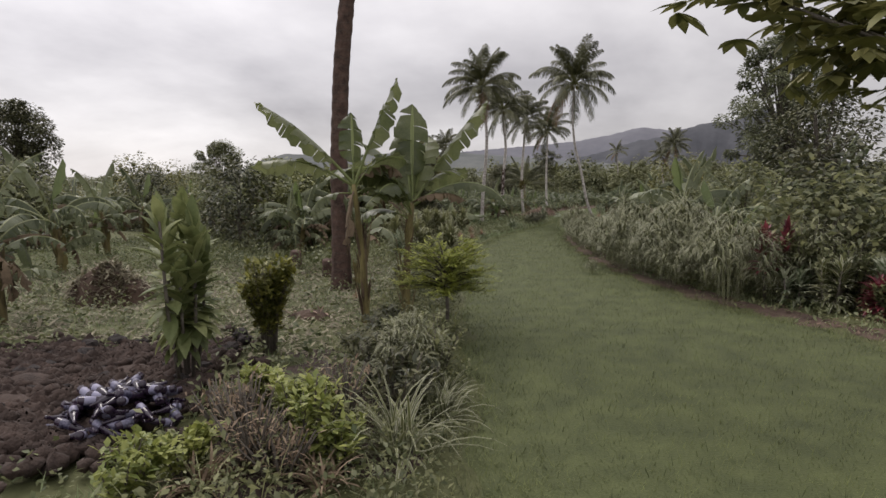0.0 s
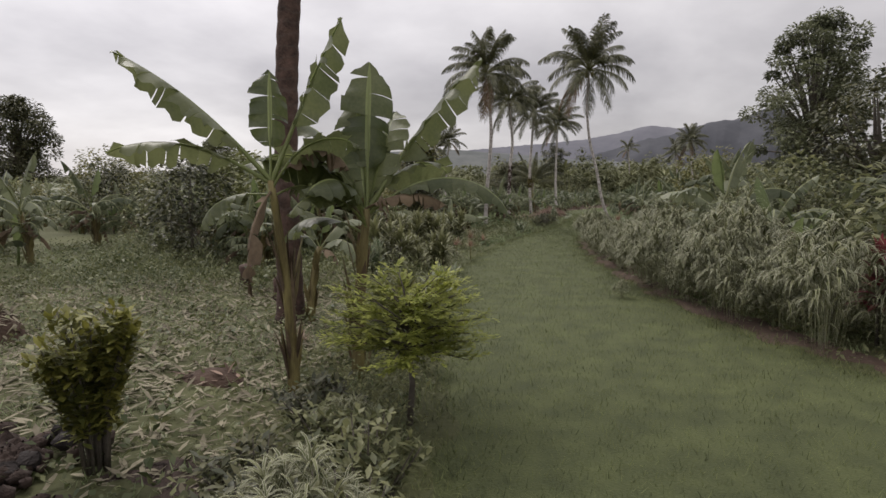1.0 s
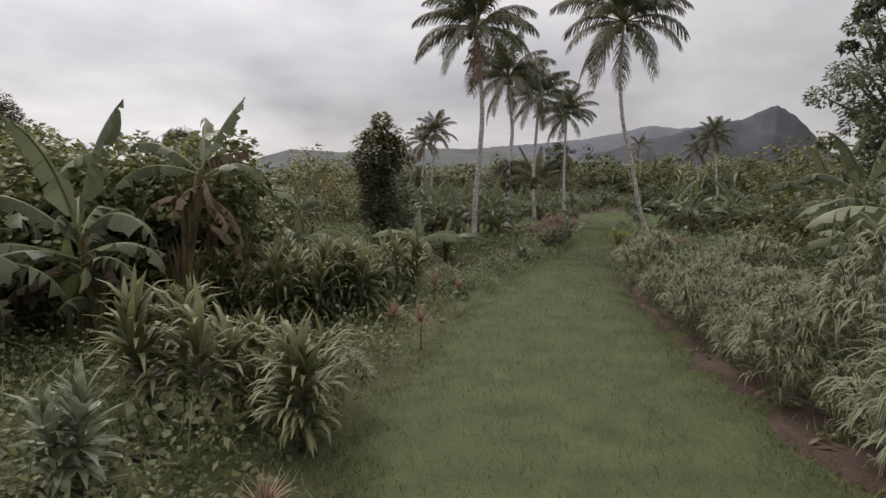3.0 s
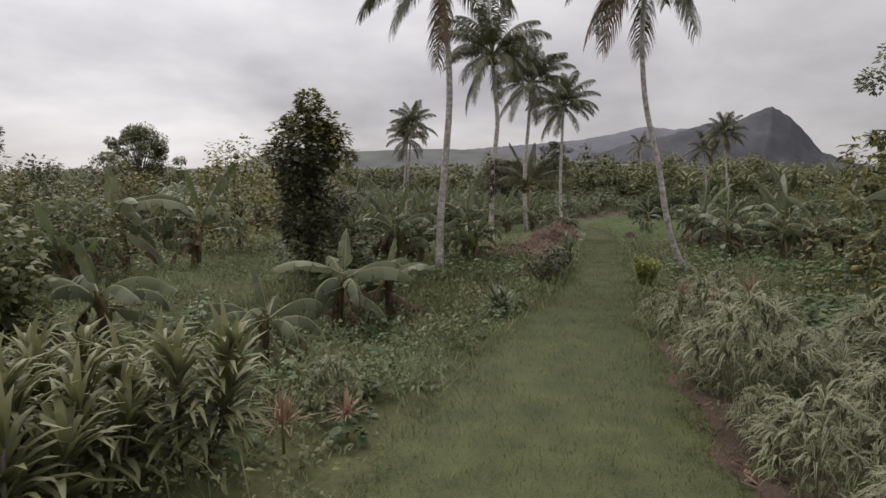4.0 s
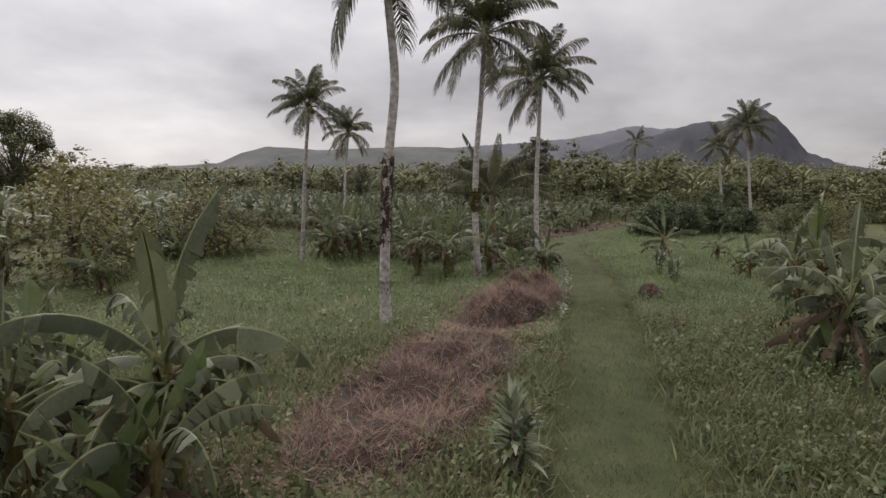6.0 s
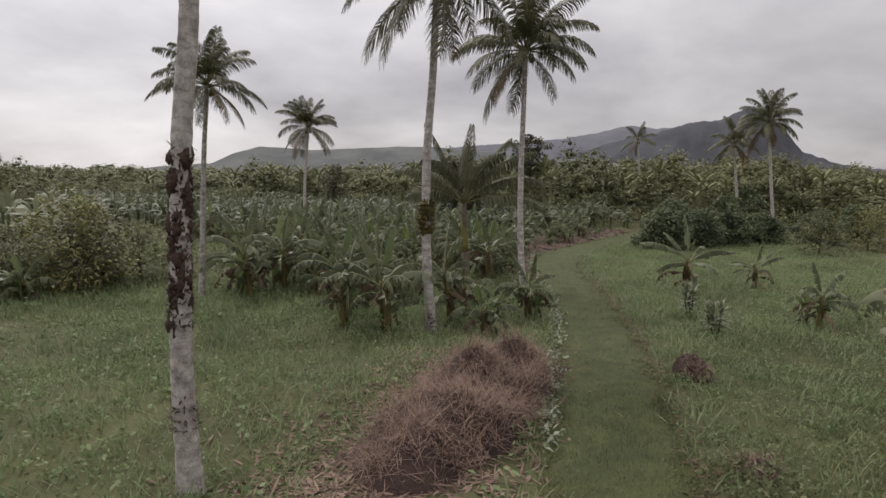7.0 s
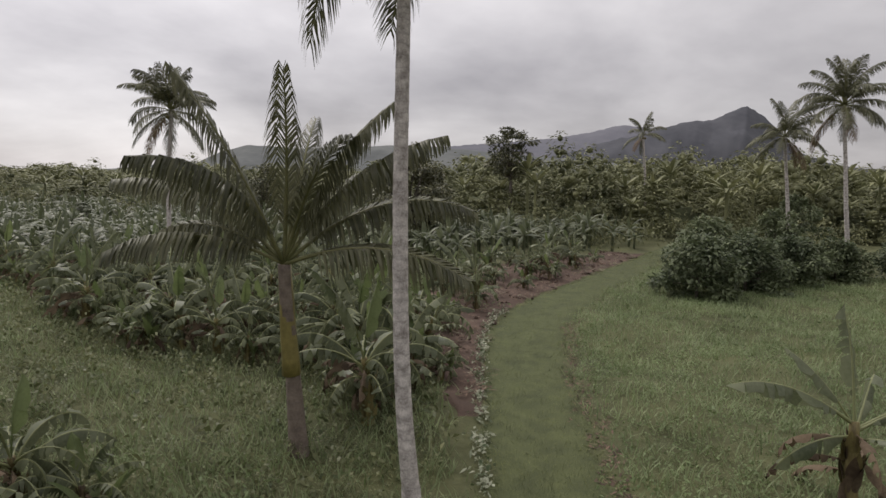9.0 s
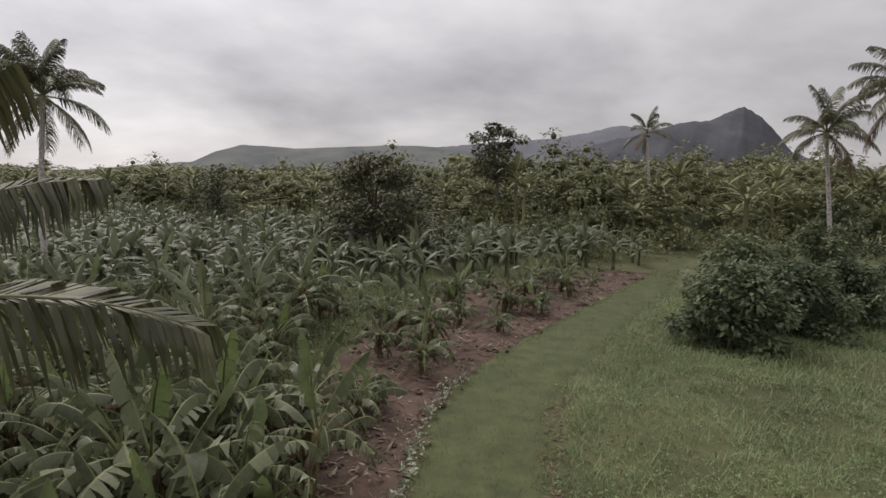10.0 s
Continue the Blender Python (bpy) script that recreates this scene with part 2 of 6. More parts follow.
LITTER = surface("dead_leaf_litter", (0.06, 0.04, 0.029), (0.22, 0.15, 0.108), 0.9, 1.0, 8, 0, 0, 1.1, 0)
CUT = surface("cut_leaf_straw", (0.118, 0.100, 0.064), (0.327, 0.295, 0.205), 0.8, 1.2, 9, 0, 0.1, 1.1, 0)
FERN_DRY = surface("dry_fern_brush", (0.104, 0.067, 0.051), (0.354, 0.249, 0.193), 0.9, 1.4, 9, 0, 0.05, 1.0, 0.1)
BRUSH_CORE = surface("dark_brush_core", (0.026, 0.017, 0.014), (0.11, 0.072, 0.058), 0.95, 3.0, 26, 1.0, per_object=0)
ROCK = surface("black_lava_rock", (0.012, 0.010, 0.010), (0.055, 0.045, 0.042), 0.95, 6, 40, 1.0)
GLASS_DARK = surface("brown_bottle_glass", (0.012, 0.007, 0.016), (0.035, 0.02, 0.04), 0.2, 5, 20, 0, spec=0.6)
LABEL_PAPER = surface("bottle_label", (0.014, 0.012, 0.034), (0.29, 0.28, 0.38), 0.5, 18, 70, 0, per_object=1.5)
# far ridges: the grey-blue of distant haze is mixed into these base colours
MOUNTAIN = surface("haze_tinted_mountain_wood", (0.136, 0.138, 0.157), (0.189, 0.19, 0.209), 1.0, 0.006, 0.03, 0, per_object=0, spec=0.0)
SPUR = surface("haze_tinted_spur_wood", (0.074, 0.077, 0.086), (0.12, 0.122, 0.132), 1.0, 0.008, 0.04, 0, per_object=0, spec=0.0)
HILL = surface("haze_tinted_hill_wood", (0.114, 0.121, 0.121), (0.190, 0.198, 0.189), 1.0, 0.02, 0.09, 0, per_object=0, spec=0.0)

# ---- mesh helpers ----
nrg = np.random.default_rng(7)


class Build:
    """Vertices, faces and one UV a vertex, gathered for one mesh."""

    def __init__(self):
        self.v, self.f, self.uv = [], [], []

    def add(self, p, u=0.5, w=0.5):
        self.v.append(tuple(p))
        self.uv.append((u, w))
        return len(self.v) - 1

    def join(self, other, m):
        """Adds another Build at the pose m."""
        base = len(self.v)
        self.v += [tuple(m @ Vector(p)) for p in other.v]
        self.uv += other.uv
        self.f += [tuple(i + base for i in q) for q in other.f]

    def tube(self, path, radii, seg=8, cap=True):
        rings = []
        for i, p in enumerate(path):
            p = Vector(p)
            d = (Vector(path[min(i + 1, len(path) - 1)]) - Vector(path[max(i - 1, 0)])).normalized()
            side = d.cross(Vector((0.31, 0.95, 0.05))).normalized()
            other = d.cross(side)
            rings.append([self.add(p + (side * math.cos(a) + other * math.sin(a)) * radii[i], 0.5, i / len(path)) for a in (2 * math.pi * k / seg for k in range(seg))])
        for a, b in zip(rings, rings[1:]):
            for k in range(seg):
                self.f.append((a[k], a[(k + 1) % seg], b[(k + 1) % seg], b[k]))
        if cap:
            self.f.append(tuple(reversed(rings[0])))
            self.f.append(tuple(rings[-1]))

    def diamond(self, p, az, elev, length, width, roll=0.0):
        """A single leaf of four corners."""
        p = Vector(p)
        d = Vector((math.cos(az) * math.cos(elev), math.sin(az) * math.cos(elev), math.sin(elev)))
        side = Vector((-math.sin(az), math.cos(az), 0))
        side = side * math.cos(roll) + side.cross(d) * math.sin(roll)
        mid = p + d * length * 0.45 + Vector((0, 0, length * 0.04))
        self.f.append((self.add(p, 0.5, 0), self.add(mid + side * width * 0.5, 1, 0.45), self.add(p + d * length - Vector((0, 0, length * 0.12)), 0.5, 1), self.add(mid - side * width * 0.5, 0, 0.45)))

    def lump(self, cx, cy, cz, rx, rz, seed, nu=8, nv=5, rough=0.35):
        """An uneven round mass, open by a hair at its poles."""
        rings = []
        for j in range(nv + 1):
            a = math.pi * (0.03 + 0.94 * j / nv) - math.pi / 2
            row = []
            for i in range(nu):
                t = 6.283 * i / nu + j * 0.4
                d = Vector((math.cos(a) * math.cos(t), math.cos(a) * math.sin(t), math.sin(a)))
                k = 1 + rough * noise.noise(d * 1.9 + Vector((seed, seed * 0.7, 0)))
                row.append(self.add((cx + d.x * rx * k, cy + d.y * rx * k, cz + d.z * rz * k), 0.5, j / nv))
            rings.append(row)
        for a, b in zip(rings, rings[1:]):
            for i in range(nu):
                self.f.append((a[i], a[(i + 1) % nu], b[(i + 1) % nu], b[i]))

    def blade(self, p, az, elev, length, width, bend, n=4, fold=0.0, belly=0.35, roll=0.0, power=2.0, least=-9.0):
        """A leaf that starts at p, points along az and elev, and bows down by bend in all (radians)."""
        p = Vector(p)
        flat = Vector((math.cos(az), math.sin(az), 0))
        side = Vector((-math.sin(az), math.cos(az), 0))
        prev = None
        for i in range(n + 1):
            s = i / n
            e = max(least, elev - bend * s ** power)
            d = flat * math.cos(e) + Vector((0, 0, 1)) * math.sin(e)
            up = side.cross(d) * -1
            wide = side * math.cos(roll) + up * math.sin(roll)
            w = width * 0.5 * max(0.06, min(1.0, (s + 0.12) / belly) if s < belly else 1 - ((s - belly) / (1 - belly)) ** 1.6)
            if fold:
                row = (self.add(p - wide * w + up * fold * w, 0, s), self.add(p, 0.5, s), self.add(p + wide * w + up * fold * w, 1, s))
            else:
                row = (self.add(p - wide * w, 0, s), self.add(p + wide * w, 1, s))
            if prev:
                for k in range(len(row) - 1):
                    self.f.append((prev[k], prev[k + 1], row[k + 1], row[k]))
            prev = row
            p = p + d * (length / n)
        return p


def mesh_of(name, b):
    me = bpy.data.meshes.new(name)
    me.from_pydata(b.v, [], b.f)
    if b.uv:
        layer = me.uv_layers.new(name="UVMap")
        idx = np.empty(len(me.loops), dtype=np.int32)
        me.loops.foreach_get("vertex_index", idx)
        layer.data.foreach_set("uv", np.array(b.uv, dtype=np.float32)[idx].ravel())
    return me


def part(name, b, material, parent=None, label="", smooth=True):
    """Links a Build (or a ready mesh) as one mesh object, under a thing where a parent is given."""
    me = mesh_of(name, b) if isinstance(b, Build) else b
    if not me.materials:
        me.materials.append(material)
    if smooth:
        me.polygons.foreach_set("use_smooth", [True] * len(me.polygons))
    ob = new(name, me)
    if parent:
        ob.parent = parent
    if label:
        ob["label"] = label
    return ob


def quads(name, v, f, uv, material, kind="stuff"):
    """A large mesh of quads straight from arrays."""
    me = bpy.data.meshes.new(name)
    me.vertices.add(len(v))
    me.vertices.foreach_set("co", np.asarray(v, dtype=np.float32).ravel())
    me.loops.add(len(f) * 4)
    me.loops.foreach_set("vertex_index", np.asarray(f, dtype=np.int32).ravel())
    me.polygons.add(len(f))
    me.polygons.foreach_set("loop_start", np.arange(0, len(f) * 4, 4, dtype=np.int32))
    me.polygons.foreach_set("use_smooth", np.ones(len(f), dtype=bool))
    if uv is not None:
        layer = me.uv_layers.new(name="UVMap")
        layer.data.foreach_set("uv", np.asarray(uv, dtype=np.float32)[np.asarray(f).ravel()].ravel())
    me.update(calc_edges=True)
    me.validate()
    me.materials.append(material)
    ob = new(name, me)
    ob["kind"] = kind
    return ob


def stamped(templates, places):
    """Copies of small quad meshes joined into arrays. places: rows of x, y, z, turn, size, height factor."""
    places = np.asarray(places, dtype=float)
    pick = nrg.integers(0, len(templates), len(places))
    vs, fs, us, base = [], [], [], 0
    for k, b in enumerate(templates):
        pl = places[pick == k]
        if not len(pl):
            continue
        tv, tf, tu = np.array(b.v), np.array(b.f), np.array(b.uv)
        c, s = np.cos(pl[:, 3])[:, None], np.sin(pl[:, 3])[:, None]
        x = (tv[None, :, 0] * c - tv[None, :, 1] * s) * pl[:, 4:5] + pl[:, 0:1]
        y = (tv[None, :, 0] * s + tv[None, :, 1] * c) * pl[:, 4:5] + pl[:, 1:2]
        z = tv[None, :, 2] * pl[:, 4:5] * pl[:, 5:6] + pl[:, 2:3]
        vs.append(np.stack([x, y, z], -1).reshape(-1, 3))
        off = base + np.arange(len(pl))[:, None, None] * len(tv)
        fs.append((tf[None] + off).reshape(-1, 4))
        us.append(np.tile(tu, (len(pl), 1)))
        base += len(pl) * len(tv)
    return np.concatenate(vs), np.concatenate(fs), np.concatenate(us)


# ---- the lie of the land ----
LEFT_EDGE = [(-12, -1.5), (0, 0.0), (5, 0.2), (9, 0.3), (14, 0.3), (18, 0.5), (22, 1.4), (25, 2.25), (29, 3.8), (32, 4.9), (34.6, 5.8), (38, 6.75), (42, 7.75), (47.7, 9.0), (54, 10.5), (59.5, 11.35), (66, 11.9), (70, 12.4), (72.3, 13.1), (75.4, 14.7), (83, 19.8), (88, 23.2), (96, 28.5)]
RIGHT_EDGE = [(-12, 7.5), (0, 7.2), (8, 6.3), (9.7, 5.7), (11.6, 4.95), (15.4, 4.45), (20, 4.5), (24.5, 5.0), (29, 5.85), (31.7, 6.6), (35.4, 7.6), (40.7, 9.0), (48.3, 10.9), (52.4, 11.9), (58.2, 12.9), (62.8, 13.6), (66, 13.95), (70.6, 15.0), (73.1, 16.2), (77, 18.3), (84.8, 23.4), (91.7, 26.8), (96, 29.5)]


def path_left(y):
    return np.interp(y, [p[0] for p in LEFT_EDGE], [p[1] for p in LEFT_EDGE])


def path_right(y):
    return np.interp(y, [p[0] for p in RIGHT_EDGE], [p[1] for p in RIGHT_EDGE])


def land(x, y):
    """The height of the ground: it falls away slowly, with a hollow beside the path."""
    z = np.interp(y, [-20, 28, 36, 48, 58, 67, 90, 140, 300, 900, 3000], [0, 0, -0.12, -0.45, -0.8, -1.15, -1.2, -0.6, 0.6, 4, 12])
    off = np.clip(np.maximum(path_left(y) - x, x - path_right(y)) / 1.5, 0, 1)
    away = path_left(y) - x
    z = z - 0.72 * np.interp(away, [0.3, 1.2, 2.0, 5.5, 8.0], [0, 0.35, 1, 1, 0]) * np.interp(y, [25.8, 28.6, 31.8, 34.2], [0, 1, 1, 0])
    return z + off * 0.07 * (np.sin(x * 1.3 + y * 0.6) + np.sin(y * 1.1 - x * 0.5 + 1.0) * 0.8) * np.clip(off, 0, 1)


def spread(n, x0, x1, y0, y1, keep=None, gap=0.15):
    """Random places off the mown path, on the ground."""
    x, y = nrg.uniform(x0, x1, n), nrg.uniform(y0, y1, n)
    ok = (x < path_left(y) - gap) | (x > path_right(y) + gap) | (y > 96)
    if keep is not None:
        ok &= keep(x, y)
    x, y = x[ok], y[ok]
    return x, y, land(x, y)


def rows_of(x, y, z, size=(0.8, 1.2), tall=(0.8, 1.2)):
    n = len(x)
    return np.stack([x, y, z, nrg.uniform(0, 6.283, n), nrg.uniform(*size, n), nrg.uniform(*tall, n)], -1)


def axis(lo, hi, fine_lo, fine_hi, step, growth=1.22):
    mid = list(np.arange(fine_lo, fine_hi, step))
    a, d = [], step
    p = fine_lo
    while p > lo:
        d *= growth
        p -= d
        a.append(max(p, lo))
    b, d = [], step
    p = mid[-1]
    while p < hi:
        d *= growth
        p += d
        b.append(min(p, hi))
    return np.array(a[::-1] + mid + b)


gx, gy = axis(-2600, 3200, -30, 50, 0.5), axis(-400, 3200, -6, 100, 0.5)
X, Y = np.meshgrid(gx, gy)
Z = land(X, Y)
nx, ny = len(gx), len(gy)
idx = np.arange(nx * ny).reshape(ny, nx)
cells = np.stack([idx[:-1, :-1], idx[:-1, 1:], idx[1:, 1:], idx[1:, :-1]], -1).reshape(-1, 4)
ground = quads("ground", np.stack([X, Y, Z], -1).reshape(-1, 3), cells, None, GROUND, "structure")
tagged(ground, "weedy earth of a tropical plantation", "ground")

# the mown path: a sheet with ragged edges, a little proud of the ground
py = np.arange(-12, 96, 0.25)
edge_l = path_left(py) + 0.10 * np.sin(py * 2.3) + 0.06 * np.sin(py * 5.9 + 1)
edge_r = path_right(py) + 0.10 * np.sin(py * 2.7 + 2) + 0.06 * np.sin(py * 6.3)
cols = np.linspace(0, 1, 11)
PX = edge_l[:, None] + (edge_r - edge_l)[:, None] * cols[None]
PY = np.repeat(py[:, None], len(cols), 1)
PZ = land(PX, PY) + 0.03 * np.minimum(1, np.minimum(cols, 1 - cols) * 8)[None] - 0.004
idx = np.arange(PX.size).reshape(PX.shape)
cells = np.stack([idx[:-1, :-1], idx[:-1, 1:], idx[1:, 1:], idx[1:, :-1]], -1).reshape(-1, 4)
lawn = quads("lawn_path", np.stack([PX, PY, PZ], -1).reshape(-1, 3), cells, None, LAWN, "structure")
tagged(lawn, "curving path of short mown grass", "path")

# ---- distance ----
def ridge(name, crest, far, deep, material, label, rough):
    """A long hill: crest gives (x, height) pairs at the distance far; deep is its half-depth."""
    xs = np.linspace(crest[0][0], crest[-1][0], 260)
    h = np.interp(xs, [c[0] for c in crest], [c[1] for c in crest])
    v, rows = [], np.linspace(-1, 1, 25)
    for r in rows:
        for x, top in zip(xs, h):
            s = 1 - abs(r) ** 1.4
            w = noise.fractal(Vector((x * 0.006, r * 2.5, far * 0.01)), 1.0, 2.0, 5) if abs(r) > 0.001 else 0
            jag = noise.noise(Vector((x * 0.05, far * 0.3, 0.5))) * rough * (0.06 if abs(r) > 0.001 else 0.7)
            v.append((x * (1 + r * deep / far), far + r * deep, max(-5, top * (s + 0.16 * w * (1 - s) * 2)) + jag))
    n = len(xs)
    f = [(j * n + i, j * n + i + 1, (j + 1) * n + i + 1, (j + 1) * n + i) for j in range(len(rows) - 1) for i in range(n - 1)]
    return tagged(quads(name, v, f, None, material, "structure"), label, "hill")


# no haze lies before these ridges; their materials carry its tint
ridge("backdrop_mountain", [(-620, 10), (-300, 60), (-95, 118), (140, 143), (377, 163), (567, 181), (710, 209), (852, 242), (960, 230), (1045, 236), (1189, 240), (1300, 225), (1416, 190), (1560, 130), (1841, 80), (2500, 40)], 2600, 420, MOUNTAIN, "wooded mountain ridge coloured pale grey for haze", 5)
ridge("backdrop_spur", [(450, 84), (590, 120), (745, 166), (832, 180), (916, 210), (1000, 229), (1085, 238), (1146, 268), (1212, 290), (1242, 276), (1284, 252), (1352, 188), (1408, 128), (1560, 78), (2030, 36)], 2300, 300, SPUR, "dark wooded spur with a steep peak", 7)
ridge("backdrop_hill", [(-900, 4), (-558, 6), (-437, 9), (-369, 17), (-301, 22), (-270, 36), (-231, 47), (-178, 43), (-101, 45), (-23, 50), (60, 46), (160, 38), (300, 28), (600, 20)], 900, 150, HILL, "low wooded hill coloured grey for haze", 2.0)

# ---- kinds of plants ----
def at(x, y, turn=0.0, size=1.0, tilt=0.0, sink=0.0, size_z=None):
    """A pose on the ground: turn and tilt in degrees."""
    return pose(x, y, float(land(x, y)) - sink, tilt, 0, turn) @ Matrix.Diagonal((size, size, size_z or size, 1))


def empty(name):
    return new(name)


def banana_leaf(r, length, half, elev, bend, torn, stalk=0.17, n=14, cols=2, roll=0.0):
    """One torn leaf along +x from the origin: a bare stalk, a midrib, and a blade that hangs like a tent in torn strips."""
    b = Build()
    pts, dirs = [], []
    p = Vector((0, 0, 0))
    wob = r.uniform(-0.3, 0.3)
    for i in range(n + 1):
        s = i / n
        e = elev - bend * s ** 1.7
        d = Vector((math.cos(e) * math.cos(wob * s), math.cos(e) * math.sin(wob * s), math.sin(e)))
        pts.append(p.copy())
        dirs.append(d)
        p += d * (length / n)
    b.tube(pts, [0.026 * (1 - 0.85 * i / n) * (length / 1.8) for i in range(n + 1)], 4, False)
    start = max(1, int(n * stalk))
    seg = length / n
    for sgn in (-1, 1):
        i = start
        lean = r.uniform(0.3, 0.85) if n < 20 else r.uniform(0.15, 0.6)
        wave = r.uniform(0, 6.283)
        while i < n:
            run = 1 if r.random() < torn * 0.75 else r.choice((2, 3, 4))
            j = min(n, i + run)
            drop = lean + r.uniform(-0.15, 0.25) + torn * r.uniform(-0.25, 1.1) * (0.4 + i / n)
            cut = (r.uniform(0.68, 1.0) if n < 20 else r.uniform(0.9, 1.0)) if torn > 0.3 else 1.0
            slip = r.uniform(-0.25, 0.25) * torn
            rows = []
            for k in range(i, j + 1):
                s = (k - start) / (n - start)
                w = half * math.sin(min(1, s * 3.2 + 0.18) * math.pi / 2) * (1 - max(0, (s - 0.6) / 0.4) ** 2.4 * 0.94) * cut
                d = dirs[k]
                side = Vector((-d.y, d.x, 0))
                flat = side.normalized() if side.length > 0.02 else Vector((0, 1, 0))
                high = flat.cross(d) * -1
                side = (flat * math.cos(roll) + high * math.sin(roll)) * sgn
                up = high * math.cos(roll) - flat * math.sin(roll)
                down = (up * -0.7 + Vector((0, 0, -0.45))).normalized()
                pull = ((i + j) / 2 - k) / max(1, j - i) * seg * 0.6 * torn + slip * seg
                q = pts[k] + up * 0.01
                row = [b.add(q, 0.5, s)]
                for c in range(cols):
                    u = (c + 1) / cols
                    ang = min(1.5, drop * (0.3 + 1.1 * u))
                    q = q + (side * math.cos(ang) + down * math.sin(ang)) * (w / cols) + d * (w * 0.2 + pull) / cols + up * 0.012 * math.sin(k * 1.9 + wave) * u
                    row.append(b.add(q, 0.5 + 0.5 * u * sgn, s))
                rows.append(row)
            for a, c in zip(rows, rows[1:]):
                for m in range(cols):
                    b.f.append((a[m], a[m + 1], c[m + 1], c[m]) if sgn > 0 else (a[m + 1], a[m], c[m], c[m + 1]))
            i = j
    return b


def banana_plant(seed, stem_h, leaves, leaf_len, half=0.27, torn=0.45, dry=2, new_leaf=True, spec=None, suckers=0, tilt=0.0, fat=1.0, fine=False, upright=None, low=0, green=None, stalk=0.2, roll=22):
    """A banana plant: a layered stem, arching torn leaves, hanging dry leaves, a furled young leaf. spec: (turn, elevation, bend, length) of chosen leaves, degrees."""
    r = random.Random(seed)
    root = empty("banana_plant")
    lean = Vector((r.uniform(-0.12, 0.12), r.uniform(-0.12, 0.12), 0)) * stem_h * (0 if upright else 1) + Vector((tilt * stem_h, 0, 0))
    path, rad = [], []
    for i in range(11):
        s = i / 10
        path.append((lean.x * s * s, lean.y * s * s, stem_h * s - 0.05))
        rad.append((0.105 * fat - 0.05 * s * fat) * (1 + r.uniform(-0.07, 0.07)) * max(0.8, stem_h / 1.8))
    b = Build()
    b.tube(path, rad, 9)
    for k in range(12):
        a = r.uniform(0, 6.283)
        i = r.randrange(0, 8)
        b.blade((path[i][0] + math.cos(a) * rad[i] * 0.9, path[i][1] + math.sin(a) * rad[i] * 0.9, path[i][2]), a, 1.35, stem_h * r.uniform(0.15, 0.38), 0.11 * fat, r.uniform(-0.3, 0.25), 3)
    part("pseudostem", b, BANANA_STEM, root)
    if fine or spec:
        db = Build()
        for k in range(16):
            a, i = r.uniform(0, 6.283), r.randrange(0, 7)
            db.blade((path[i][0] + math.cos(a) * rad[i] * 0.98, path[i][1] + math.sin(a) * rad[i] * 0.98, path[i][2]), a, r.uniform(1.35, 1.6), stem_h * r.uniform(0.12, 0.35), 0.12 * fat, r.uniform(-0.1, 0.5), 4, 0.3)
        tagged(part("dry_sheath", db, BANANA_DRY, root, "peeling brown sheaths on the stem"), kind="stuff")
    top = Vector(path[-1])
    chosen = spec or [(360 * 0.618 * k + r.uniform(-35, 35), 82 - 12 * k if k < 2 else r.uniform(14, 60), r.uniform(20, 70) if k < 2 else r.uniform(85, 150), leaf_len * r.uniform(0.75, 1.15)) for k in range(leaves)]
    for k, (turn, elev, bend, ln, *bare) in enumerate(chosen):
        lb = banana_leaf(r, ln, half * (ln / leaf_len) ** 0.5 * (bare[2] if len(bare) > 2 else 1), radians(elev), radians(bend), torn * r.uniform(0.5, 1.5), bare[0] if bare else stalk, 26 if fine else 14, 4 if fine else 2, radians(bare[1]) if len(bare) > 1 else radians(r.uniform(-roll, roll)))
        young = new_leaf and k == 0
        if young:
            lb = banana_leaf(r, ln * 0.7, half * 0.8, radians(r.uniform(66, 88)), radians(r.uniform(5, 30)), 0.0, 0.3)
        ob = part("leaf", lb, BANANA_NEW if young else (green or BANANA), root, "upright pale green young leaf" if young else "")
        ob.matrix_basis = pose(*(top + Vector((0, 0, -0.03 * k))), 0, 0, turn)
    for k in range(low):
        a, s = r.uniform(0, 360), r.uniform(0.35, 0.75)
        lb = banana_leaf(r, leaf_len * r.uniform(0.5, 0.8), half * 0.85, radians(r.uniform(25, 65)), radians(r.uniform(80, 140)), torn, 0.17, 10)
        ob = part("leaf", lb, BANANA, root)
        ob.matrix_basis = pose(path[int(s * 10)][0], path[int(s * 10)][1], path[int(s * 10)][2], 0, 0, a)
    if dry and not spec:
        skirt = Build()
        for k in range(dry):
            lb = banana_leaf(r, leaf_len * r.uniform(0.5, 0.85), half * 0.6, radians(r.uniform(-30, 25)), radians(r.uniform(70, 125)), 0.9, 0.17, 9)
            skirt.join(lb, pose(*(top + Vector((0, 0, -0.1 - 0.06 * k))), 0, 0, r.uniform(0, 360)))
        tagged(part("dry_leaf_skirt", skirt, BANANA_DRY, root, "hanging dry brown leaves"), kind="stuff")
        dry = 0
    for k in range(dry):
        lb = banana_leaf(r, leaf_len * r.uniform(0.5, 0.85), half * 0.6, radians(r.uniform(-30, 25)), radians(r.uniform(70, 125)), 0.9, 0.17, 9)
        ob = part("dry_leaf", lb, BANANA_DRY, root, "hanging dry brown leaf")
        ob.matrix_basis = pose(*(top + Vector((0, 0, -0.12 - 0.1 * k))), 0, 0, r.uniform(0, 360))
